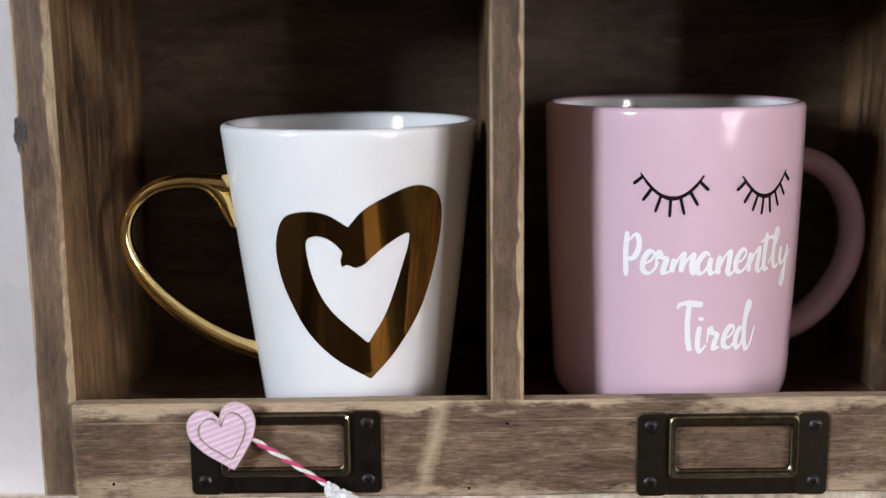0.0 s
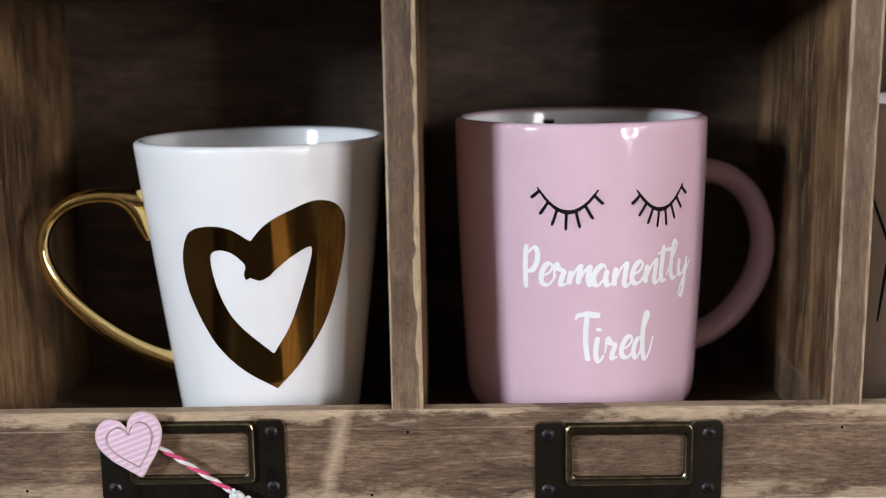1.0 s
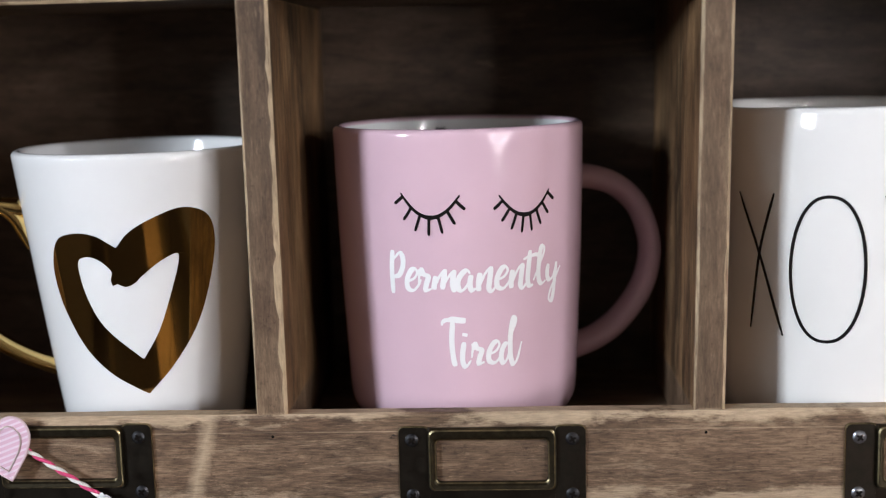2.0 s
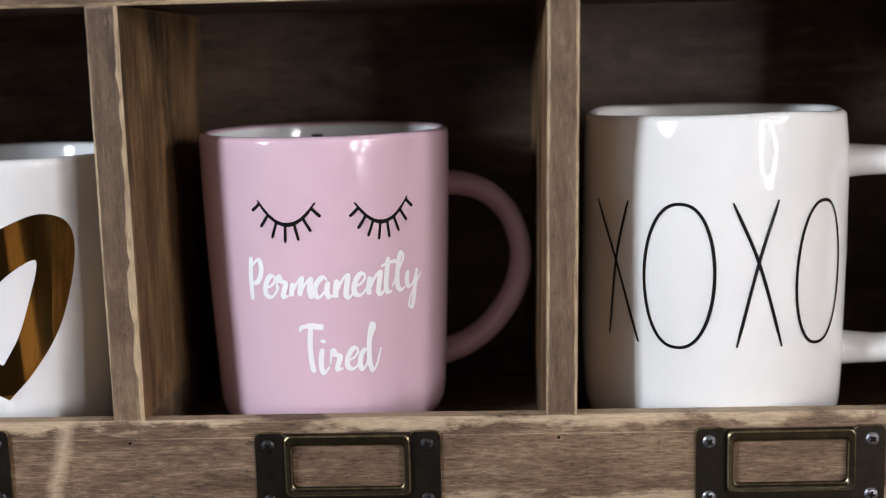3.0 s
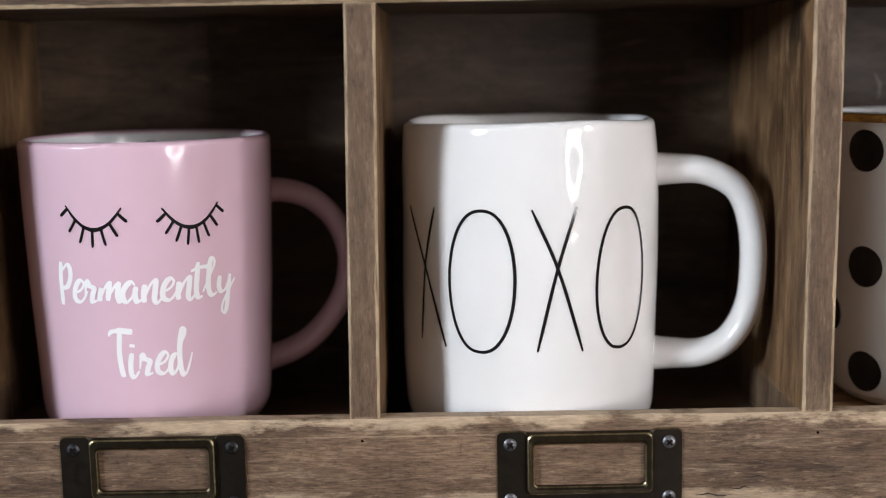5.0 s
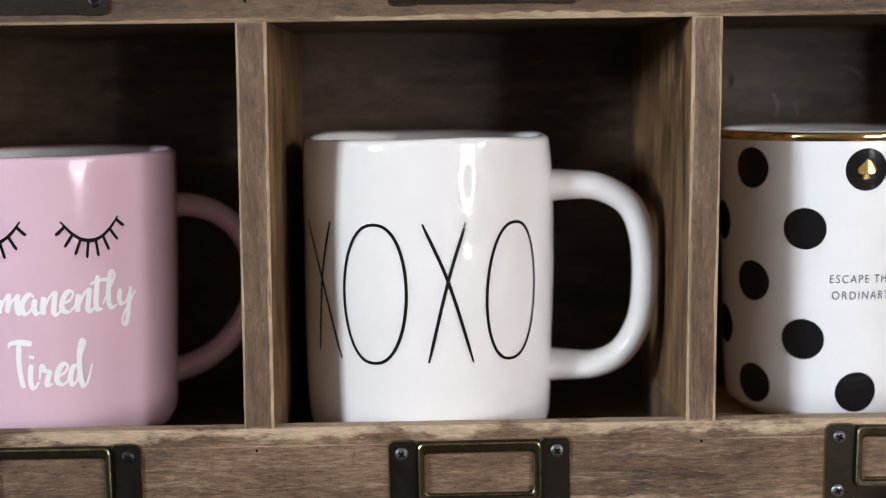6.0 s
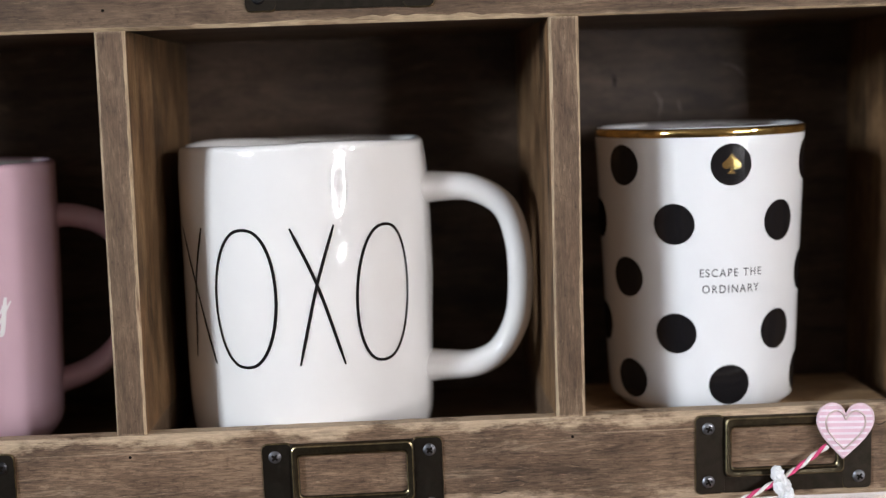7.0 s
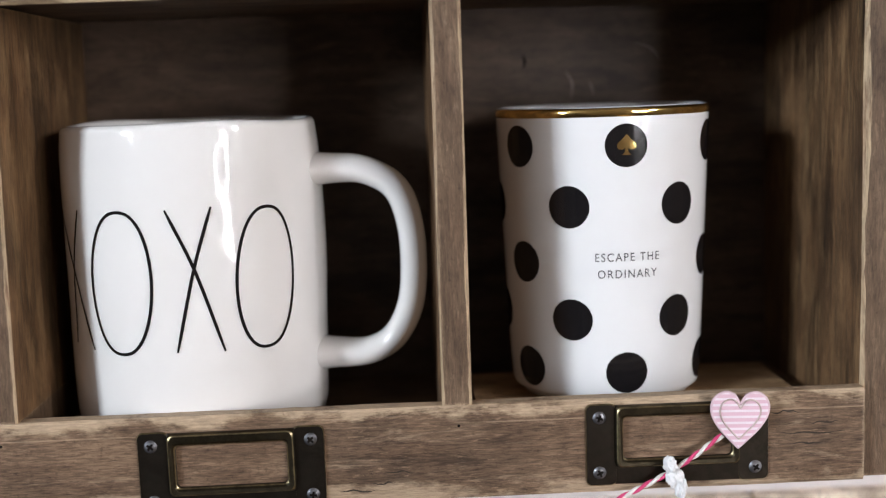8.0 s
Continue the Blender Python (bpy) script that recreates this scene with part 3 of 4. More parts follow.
def label_holder(at, parent, card=None, bright=False, screws=None):
    """A stamped card holder: a flat flange at each side, a raised frame round an open window, four screws."""
    x, z, lean = at
    W, H = 0.0695, 0.0318
    bm = bmesh.new()
    for s in (-1, 1):
        x0, x1 = (-W / 2, -W / 2 + 0.0115) if s < 0 else (W / 2 - 0.0115, W / 2)
        flat_plate(bm, rounded(x0, x1, -H / 2, H / 2, 0.0022), -0.0011, -0.00005, 0.0004, 2, 1)
    # Middle plate with a raised frame round its window, which sits above the plate's middle; its crests are rubbed, and
    # paler still to stand for edge highlights.
    e, w0, w1, ix = W / 2 - 0.0108, -0.0056, 0.0106, 0.0207
    rings = []
    for rx, z0, z1, y, r in ((e, -H / 2 + 0.0005, H / 2 - 0.0007, -0.00005, 0.0004), (e, -H / 2 + 0.0005, H / 2 - 0.0007, -0.0009, 0.0004),
                             (ix + 0.0031, w0 - 0.0034, H / 2 - 0.0007, -0.0011, 0.0020), (ix + 0.0027, w0 - 0.0029, H / 2 - 0.0010, -0.0025, 0.0022),
                             (ix + 0.0022, w0 - 0.0024, H / 2 - 0.0015, -0.0029, 0.0022), (ix + 0.0010, w0 - 0.0011, w1 + 0.0014, -0.0027, 0.0020),
                             (ix + 0.0005, w0 - 0.0005, w1 + 0.0006, -0.0020, 0.0019), (ix + 0.0001, w0 - 0.0001, w1 + 0.0001, -0.0016, 0.0018), (ix, w0, w1, -0.0001, 0.0018)):
        rings.append([bm.verts.new((px, y, pz)) for px, pz in rounded(-rx, rx, z0, z1, r, 4)])
    for n, (a, b) in enumerate(zip(rings, rings[1:])):
        for q in range(len(a)):
            bm.faces.new((a[q], a[(q + 1) % len(a)], b[(q + 1) % len(a)], b[q])).material_index = 1 if n in (3, 6) else 2 if n < 2 else 0
    place = Matrix.Translation((x, 0, z)) @ Matrix.Rotation(radians(lean), 4, "Y")
    bmesh.ops.transform(bm, matrix=place, verts=bm.verts)
    holder = part("label_holder", bm, (SILVER,) * 3 if bright else (BRASS, EDGE, DARK_BRASS), parent, "bright nickel label holder" if bright else "aged dark brass label holder")
    for sx in (-1, 1):
        for sz in (-1, 1):
            c = place @ Vector((sx * (W / 2 - 0.0050), -0.0009, sz * (H / 2 - 0.0052)))
            bm = bmesh.new()
            prof = [(0.00255, 0.0002), (0.0025, -0.0004), (0.0019, -0.0009), (0.0010, -0.0011)]
            rings = [[bm.verts.new((c.x + r * math.cos(a), c.y + d, c.z + r * math.sin(a))) for a in [math.pi * q / 8 for q in range(16)]] for r, d in prof]
            for a, b in zip(rings, rings[1:]):
                for q in range(16):
                    bm.faces.new((a[q], a[(q + 1) % 16], b[(q + 1) % 16], b[q]))
            bm.faces.new(rings[-1])
            turn_by = random.uniform(0, 90)
            for q in (0, 90):
                a = radians(turn_by + q)
                d = Vector((math.cos(a), 0, math.sin(a)))
                e = Vector((-d.z, 0, d.x))
                bm.faces.new([bm.verts.new(Vector((c.x, c.y - 0.00128 - 0.00003 * (q > 0), c.z)) + d * u * 0.0014 + e * w * 0.00042) for u, w in ((-1, -1), (1, -1), (1, 1), (-1, 1))]).material_index = 1
            part("screw", bm, (screws or STEEL, HOLE), holder)
    if card:
        bm = bmesh.new()
        flat_plate(bm, [(x + u * 0.0225, z + v * 0.0110) for u, v in ((-1, -1), (1, -1), (1, 1), (-1, 1))], -0.0013, -0.0009)
        part("card", bm, card, holder, "pale teal paper card in the holder")
    return holder


for at, screws in (((-0.0865, -0.0185, 0.0), STEEL), ((0.0758, -0.0208, 0.0), STEEL), ((0.2396, -0.0212, -0.3), GREY_STEEL), ((0.4076, -0.0178, 0.2), GREY_STEEL)):
    label_holder(at, shelf, screws=screws)
for at in ((-0.0870, 0.1735, 0.0), (0.0722, 0.1715, 0.0), (0.2425, 0.1735, 0.0)):
    label_holder(at, shelf)
label_holder((0.4080, 0.1735, 0.0), shelf, LABEL, True)

for x, z in ((0.1545, -0.0085), (-0.0060, -0.0085), (0.3250, -0.0080), (-0.1500, -0.0300), (-0.0200, -0.0330), (0.1560, 0.160)):
    bm = bmesh.new()
    bmesh.ops.create_circle(bm, cap_ends=True, segments=9, radius=0.0006, matrix=Matrix.Translation((x, -0.0002, z)) @ Matrix.Rotation(radians(90), 4, "X"))
    part("nail_hole", bm, HOLE, shelf)

CRACK = matte("grain_crack", (0.034, 0.023, 0.016), 0.9)
# Fine cracks along the grain of the rail, and a gnarled knot on the side panel's outer edge.
for x, z, long in ((0.4600, -0.0165, 0.024), (0.4570, -0.0205, 0.015), (0.4640, -0.0125, 0.012), (0.0325, -0.0325, 0.004), (0.0390, -0.0088, 0.003), (0.2860, -0.0318, 0.016), (0.3020, -0.0250, 0.012), (0.2960, -0.0290, 0.009), (0.4490, -0.0080, 0.012)):
    bm = bmesh.new()
    top, low = [], []
    for k in range(13):
        t = k / 12
        px, pz, w = x + long * (t - 0.5), z + 0.0011 * noise.noise((t * 4, x * 90, 2.0)), 0.00026 * math.sin(math.pi * t) * (1 + 0.8 * noise.noise((t * 9, z * 900, 5.0))) + 0.00003
        top.append(bm.verts.new((px, -0.00015, pz + w)))
        low.append(bm.verts.new((px, -0.00015, pz - w)))
    for k in range(12):
        bm.faces.new((top[k], low[k], low[k + 1], top[k + 1]))
    part("crack", bm, CRACK, shelf)
SCRATCH = matte("scratched_back_board", (0.17, 0.135, 0.11), 0.5)
for line, w, mat in (([(0.4173, 0.1361), (0.4252, 0.1335), (0.4299, 0.1279)], 0.0004, SCRATCH), ([(0.3854, 0.1238), (0.3884, 0.1180), (0.3876, 0.1107)], 0.0004, SCRATCH),
                     ([(0.3963, 0.1191), (0.3975, 0.1160), (0.3984, 0.1124)], 0.0003, SCRATCH), ([(0.3655, 0.1319), (0.3664, 0.1287), (0.3657, 0.1256)], 0.0006, HOLE)):
    bm = bmesh.new()
    rows = []
    for k, p in enumerate(smooth_line(line, 6)):
        half = w * (0.25 + math.sin(math.pi * k / 12))
        rows.append([bm.verts.new((p[0] + side * half, BACK_Y - 0.0003, p[1] + side * half * 0.4)) for side in (-1, 1)])
    for r0, r1 in zip(rows, rows[1:]):
        bm.faces.new((r0[0], r0[1], r1[1], r1[0]))
    part("scratch", bm, mat, shelf)
BARK = matte("grey_knot", (0.065, 0.052, 0.043), 0.8, 500.0, 0.6, 0.001)
bm = bmesh.new()
bmesh.ops.create_icosphere(bm, subdivisions=4, radius=1.0)
for v in bm.verts:
    k = 1 + 0.35 * noise.noise(v.co * 2.3) + 0.25 * noise.noise(v.co * 6)
    v.co = (X0 - 0.0122 + v.co.x * 0.0028 * k, PROUD + 0.0012 + v.co.y * 0.0016 * k, 0.0985 + v.co.z * 0.0075 * k)
part("knot", bm, BARK, shelf, "gnarled grey knot at the panel edge")

# ---- the mugs ----
BASE_Z = -0.0178


def mug_body(mug, name, outer, wall, mats, lip=None, wobble=None, inside=1):
    """A turned mug: rounded foot, outer wall through (radius, height) pairs, round lip, inner wall and floor."""
    (r0, z0), (rt, zt) = outer[0], outer[-1]
    line = [(r0 - 0.009, 0.0014), (r0 - 0.0065, 0.0), (r0 - 0.0045, 0.0), (r0 - 0.0022, 0.0010), (r0 - 0.0006, 0.0030)]
    line += [tuple(p) for p in smooth_line(outer, 6)]
    kinds = [0] * (len(line) - 1)
    rim = wall / 2
    for a in (25, 55, 90, 125, 155):
        line.append((rt - rim + rim * math.cos(radians(a)), zt + rim * math.sin(radians(a))))
        kinds.append(2 if lip else 0)
    for r, z in outer[::-1]:
        line.append((r - wall, max(z, 0.008)))
        kinds.append(inside)
    line.append((r0 - wall - 0.006, 0.0055))
    kinds.append(inside)
    return part(name, lathe(line, 112, kinds, wobble), mats, mug, smooth=True)


def radius_of(outer):
    line = smooth_line(outer, 6)
    zs, rs = [p[1] for p in line], [p[0] for p in line]
    return lambda z: float(np.interp(z, zs, rs))


# White tapered mug with a gold heart and a looped gold handle.
heart_mug = thing("mug", "white tapered ceramic mug with gold heart and gold handle", "mug", (-0.0645, 0.0510, BASE_Z), "mugs in the cubbies")
shape = [(0.0362, 0.005), (0.0395, 0.030), (0.0438, 0.064), (0.0475, 0.095), (0.0497, 0.1140)]
mug_body(heart_mug, "body", shape, 0.0042, (WHITE, WHITE))
R = radius_of(shape)
outer = smooth_line([(2.2, 0.0636), (-7, 0.0680), (-17.5, 0.0688), (-28, 0.0658), (-33.5, 0.0560), (-33.0, 0.0450), (-28.3, 0.0345), (-19.5, 0.0228), (-6, 0.0132), (12.3, 0.0052)], 6)
outer += smooth_line([(13.3, 0.0052), (27, 0.0155), (40.6, 0.0304), (48.2, 0.0480), (50.5, 0.0646), (45.5, 0.0742), (33.0, 0.0774), (18.5, 0.0735), (9, 0.0690), (2.8, 0.0634)], 6)
inner = smooth_line([(-0.6, 0.0486), (-1.2, 0.0510), (-0.6, 0.0545), (-6.5, 0.0588), (-13.2, 0.0598), (-17.4, 0.0566), (-15, 0.0440), (-7, 0.0320), (10.9, 0.0195)], 5)
inner += smooth_line([(11.9, 0.0195), (21, 0.0310), (28.5, 0.0480), (31.5, 0.0575), (29.9, 0.0600), (21.5, 0.0568), (13.5, 0.0520), (10.5, 0.0497), (6, 0.0482), (1.8, 0.0494)], 5)
lift = -BASE_Z
bm = filled(bmesh.new(), [[(x, z + lift) for x, z in outer], [(x, z + lift) for x, z in inner]])
part("heart_print", wrapped(bm, R, 0.00015), FOIL, heart_mug, "gold foil heart outline", smooth=True)
bm = bmesh.new()
way = [(-0.0455, 0.0580), (-0.0476, 0.0640), (-0.0502, 0.0702), (-0.0560, 0.0752), (-0.0650, 0.0763), (-0.0762, 0.0736), (-0.0845, 0.0660), (-0.0872, 0.0556), (-0.0838, 0.0440), (-0.0752, 0.0322), (-0.0630, 0.0212), (-0.0500, 0.0128), (-0.0340, 0.0058)]
line = [(x, 0.0, z + lift) for x, z in smooth_line(way, 6)]
tube(bm, line, lambda t: 0.0030 + 0.0005 * math.sin(t * 9) - 0.0010 * max(0, 0.12 - t) / 0.12, 14, 1.3)
tube(bm, [(x, 0.0, z + lift) for x, z in smooth_line([(-0.0455, 0.0740), (-0.0520, 0.0752), (-0.0590, 0.0764)], 5)], lambda t: 0.0042 - 0.0018 * abs(t - 0.3), 12, 1.3)
bmesh.ops.rotate(bm, verts=bm.verts, matrix=Matrix.Rotation(radians(9), 3, "Z"))
part("handle", bm, GOLD, heart_mug, "polished gold looped handle", smooth=True)

# Pink mug with lashes and brush lettering.
pink_mug = thing("mug", "pink glossy ceramic mug with closed lashes and white lettering", "mug", (0.0637, 0.0628, BASE_Z), "mugs in the cubbies")
shape = [(0.0428, 0.0030), (0.0457, 0.0070), (0.0472, 0.0130), (0.0480, 0.030), (0.0495, 0.062), (0.0505, 0.095), (0.0509, 0.1195)]
mug_body(pink_mug, "body", shape, 0.0042, (PINK, WHITE))
R = radius_of(shape)
bm = bmesh.new()
way = [(0.0460, 0.0785), (0.0550, 0.0790), (0.0675, 0.0748), (0.0778, 0.0645), (0.0828, 0.0485), (0.0798, 0.0320), (0.0700, 0.0180), (0.0585, 0.0098), (0.0440, 0.0052)]
tube(bm, [(x, 0.0, z + lift) for x, z in smooth_line(way, 6)], lambda t: 0.0047 + 0.0014 * abs(t - 0.5), 16, 1.5)
bmesh.ops.rotate(bm, verts=bm.verts, matrix=Matrix.Rotation(radians(14), 3, "Z"))
part("handle", bm, PINK, pink_mug, smooth=True)

bm = bmesh.new()
D = 0.00087


def lashes(bm, ends, low, hairs):
    """A closed eyelid line that thickens at the middle, with lashes that fan out below it."""
    (xa, za), (xb, zb) = ends
    lid = [(xa + (xb - xa) * t, za + (zb - za) * t - (min(za, zb) - low) * (1 - (2 * t - 1) ** 2) * (1 if t < 0.5 else 1)) for t in [k / 8 for k in range(9)]]
    stroke(bm, lid, 0.0013, 0.0, D, pen=-0.3)
    for k in range(hairs):
        t = 0.04 + 0.89 * k / (hairs - 1)
        if xa > 0:
            t = 1 - t
        x = xa + (xb - xa) * t
        z = za + (zb - za) * t - (min(za, zb) - low) * (1 - (2 * t - 1) ** 2)
        fan = radians(-91 + (2 * t - 1) * 56)
        long = 0.0040 + 0.0029 * (1 - (2 * t - 1) ** 2)
        stroke(bm, [(x, z + 0.0002), (x + 0.5 * long * math.cos(fan) / D, z + 0.5 * long * math.sin(fan)), (x + long * math.cos(fan) / D, z + long * math.sin(fan))], 0.00135, 0.00004 + 0.00001 * (k % 2), D, 4, -0.2)


lashes(bm, ((-23.6, 0.0803 + lift), (2.2, 0.0795 + lift)), 0.0708 + lift, 7)
lashes(bm, ((18.9, 0.0789 + lift), (44.4, 0.0797 + lift)), 0.0705 + lift, 8)
part("lash_print", wrapped(bm, R), BLACK, pink_mug, "black printed eyelashes")

# Brush letters: strokes in letter units (x to the right, 0 the base line, 1 the small letters' height).
LETTERS = {
    "P": ([(0.37, 1.84), (0.30, 1.06), (0.31, 0.03)], [(0.42, 1.47), (0.69, 1.74), (0.84, 1.57), (0.83, 1.19), (0.65, 0.83), (0.36, 0.72)]),
    "e": ([(0.12, 0.38), (0.44, 0.54), (0.59, 0.77), (0.50, 0.94), (0.30, 0.83), (0.13, 0.47), (0.15, 0.13), (0.40, 0.04), (0.63, 0.27), (0.75, 0.51)],),
    "r": ([(0.03, 0.28), (0.13, 0.89), (0.27, 0.69), (0.46, 0.59), (0.37, 0.29), (0.34, 0.03), (0.58, 0.09)], [(0.13, 0.91), (0.16, 0.61)]),
    "m": ([(0.19, 0.58), (0.12, 0.30), (0.08, 0.02)], [(0.14, 0.16), (0.34, 0.58), (0.54, 0.80), (0.49, 0.40), (0.44, 0.03)], [(0.47, 0.17), (0.72, 0.58), (0.92, 0.76), (0.86, 0.31), (0.93, 0.00), (1.10, 0.08)]),
    "a": ([(0.59, 0.70), (0.46, 0.85), (0.27, 0.73), (0.09, 0.44), (0.10, 0.12), (0.25, 0.02), (0.47, 0.25), (0.60, 0.61)], [(0.63, 0.66), (0.57, 0.29), (0.64, 0.01), (0.83, 0.10)]),
    "n": ([(0.15, 0.75), (0.08, 0.37), (0.08, -0.01)], [(0.12, 0.20), (0.35, 0.70), (0.58, 0.91), (0.54, 0.45), (0.50, 0.09), (0.63, -0.04), (0.80, 0.16)]),
    "t": ([(0.37, 1.45), (0.30, 0.83), (0.25, 0.29), (0.32, -0.02), (0.53, 0.00)], [(0.04, 1.09), (0.31, 1.20), (0.64, 1.24), (0.91, 1.18)]),
    "l": ([(0.01, 0.15), (0.31, 0.74), (0.58, 1.30), (0.53, 1.54), (0.39, 1.41), (0.28, 0.74), (0.29, 0.18), (0.45, -0.03), (0.68, 0.08)],),
    "y": ([(0.10, 0.84), (0.04, 0.42), (0.14, 0.17), (0.36, 0.24), (0.55, 0.63)], [(0.62, 0.86), (0.51, 0.12), (0.43, -0.47), (0.31, -0.76), (0.16, -0.65), (0.23, -0.32), (0.47, 0.08), (0.88, 0.66)]),
    "T": ([(0.19, 1.76), (0.28, 1.98), (0.69, 1.96), (1.20, 1.90)], [(0.23, 1.86), (0.55, 2.05), (0.91, 2.02), (1.21, 1.99)], [(0.66, 1.98), (0.60, 1.11), (0.65, 0.39), (0.73, 0.03)]),
    "i": ([(0.14, 1.05), (0.07, 0.62), (0.07, 0.19), (0.20, 0.00), (0.42, 0.28)], [(0.19, 1.43), (0.16, 1.29)]),
    "d": ([(0.42, 0.76), (0.25, 0.83), (0.09, 0.61), (0.03, 0.24), (0.14, 0.00), (0.32, 0.20), (0.43, 0.62)], [(0.43, 0.62), (0.53, 1.26), (0.69, 1.65), (0.70, 1.88), (0.58, 1.87), (0.49, 1.49), (0.44, 0.90), (0.47, 0.24), (0.60, -0.10), (0.79, 0.15), (0.99, 0.84)]),
}


def brush(bm, word, starts, bases, wide=10.6, tall=0.0093):
    """Paint a word with a brush that presses on the way down; starts and bases: where each letter begins, in degrees and height."""
    layer = 0
    for letter, x, base in zip(word, starts, bases):
        for points in LETTERS[letter]:
            line = smooth_line([((x + u * wide) * D, base + lift + v * tall) for u, v in points], 8)
            rows, n = [], len(line)
            for k, p in enumerate(line):
                d = line[min(k + 1, n - 1)] - line[max(k - 1, 0)]
                d = d / (np.linalg.norm(d) + 1e-9)
                press = min(1.0, max(0.0, 0.42 - 0.9 * d[1]))
                t = k / (n - 1)
                w = (0.00050 + 0.00055 * press) * min(1, 0.62 + 5 * t, 0.62 + 5 * (1 - t))
                rows.append([bm.verts.new(((p[0] + side * d[1] * w) / D, 0.000015 * (layer % 6) + 0.00002 * t, p[1] - side * d[0] * w)) for side in (1, -1)])
            for r0, r1 in zip(rows, rows[1:]):
                bm.faces.new((r0[0], r0[1], r1[1], r1[0]))
            layer += 1


bm = bmesh.new()
brush(bm, "Permanently", (-32.9, -23.6, -17.2, -10.9, -0.3, 8.7, 16.4, 23.5, 29.9, 35.5, 43.3), (0.0413, 0.0429, 0.0432, 0.0436, 0.0432, 0.0430, 0.0430, 0.0432, 0.0435, 0.0437, 0.0428))
brush(bm, "Tired", (-9.2, 1.2, 5.6, 12.4, 19.2), (0.0135, 0.0135, 0.0143, 0.0142, 0.0140))
part("lettering", wrapped(bm, R), PRINT, pink_mug, "white brush lettering")
bm = bmesh.new()
filled(bm, [[(189, 0.1095), (194, 0.1095), (194.5, 0.1165), (188.5, 0.1165)]])
part("inner_mark", wrapped(bm, lambda z: R(z) - 0.0044, 0.0), BLACK, pink_mug)

# Warm white hand-shaped mug with tall thin letters and a squarish handle.
xo_mug = thing("mug", "glossy warm white handmade mug with thin black letters XOXO", "mug", (0.2212, 0.0595, BASE_Z), "mugs in the cubbies")
shape = [(0.0507, 0.006), (0.0517, 0.012), (0.0526, 0.034), (0.0531, 0.066), (0.0528, 0.088), (0.0525, 0.104), (0.0520, 0.115), (0.0512, 0.1237)]


def hand_made(a, z):
    return 1 + (0.3 + 0.7 * min(1, min(z, 0.2) / 0.04)) * (0.006 * math.sin(2 * a + 0.6) + 0.006 * math.sin(3 * a + 40 * min(z, 0.2)) + 0.005 * math.sin(5 * a + 55 * min(z, 0.2) + 1))


mug_body(xo_mug, "body", shape, 0.0050, (CREAM, CREAM), wobble=hand_made)
R = radius_of(shape)
bm = bmesh.new()
way = [(0.0460, 0.0868), (0.0580, 0.0875), (0.0720, 0.0865), (0.0845, 0.0790), (0.0900, 0.0640), (0.0908, 0.0450), (0.0885, 0.0300), (0.0815, 0.0178), (0.0710, 0.0122), (0.0580, 0.0115), (0.0460, 0.0115)]
tube(bm, [(x, 0.0, z + lift) for x, z in smooth_line(way, 6)], lambda t: 0.0054 + 0.0022 * (2 * t - 1) ** 4, 16, 1.5)
bmesh.ops.rotate(bm, verts=bm.verts, matrix=Matrix.Rotation(radians(-10), 3, "Z"))
part("handle", bm, CREAM, xo_mug, smooth=True)
bm = bmesh.new()
for line in ([(-65.4, 0.0763), (-53.0, 0.0534), (-41.5, 0.0225)], [(-46.2, 0.0767), (-52.9, 0.0534), (-58.2, 0.0235)],
             [(-2.4, 0.0765), (8.0, 0.0541), (18.6, 0.0222)], [(16.0, 0.0769), (8.0, 0.0541), (-0.4, 0.0229)]):
    stroke(bm, [(x, z + lift) for x, z in line], 0.00122, 0.00002 * (line[0][0] > line[-1][0]), 0.000895, 10, 0.0)
for cx, cz, rx, rz, skew in ((-23.7, 0.0492, 14.4, 0.0270, 0.4), (38.5, 0.0488, 13.6, 0.0269, 1.5)):
    ring = [(cx + rx * math.copysign(abs(math.cos(a)) ** 0.86, math.cos(a)) + skew * math.sin(a), cz + lift + rz * math.sin(a)) for a in [2 * math.pi * k / 32 for k in range(32)]]
    stroke(bm, ring, 0.00122, 0.0, 0.000895, 4, 0.0, closed=True)
part("lettering", wrapped(bm, R, 0.00025, hand_made), BLACK, xo_mug, "thin black hand-drawn letters XOXO")

# White tumbler with black dots and a gold lip.
riser = part("pine_board", board((0.3345, 0.0260, -0.0179), (0.4685, 0.0975, -0.0121), "x", 0.0006, 21.0, 0.01), (LIGHT_FLOOR, LIGHT_FLOOR))
tagged(riser, "thin bare pine board lying under the tumbler", "board")
lift = 0.0119
tumbler = thing("tumbler", "white ceramic tumbler with black dots and gold rim", "cup", (0.3920, 0.0675, -0.0119))
shape = [(0.0378, 0.004), (0.0400, 0.010), (0.0423, 0.064), (0.0445, 0.1190)]
mug_body(tumbler, "body", shape, 0.0034, (WHITE, WHITE))
R = radius_of(shape)
bm = bmesh.new()
rings = [[bm.verts.new((r * math.sin(a), -r * math.cos(a), z)) for a in [2 * math.pi * k / 96 for k in range(96)]] for r, z in ((R(0.1168) + 0.0002, 0.1168), (R(0.118) + 0.0005, 0.1182), (R(0.119) + 0.0003, 0.1196), (R(0.119) - 0.0004, 0.1203))]
for a, b in zip(rings, rings[1:]):
    for k in range(96):
        bm.faces.new((a[k], a[(k + 1) % 96], b[(k + 1) % 96], b[k])).smooth = True
part("gold_rim", bm, GOLD, tumbler, "thin polished gold rim")
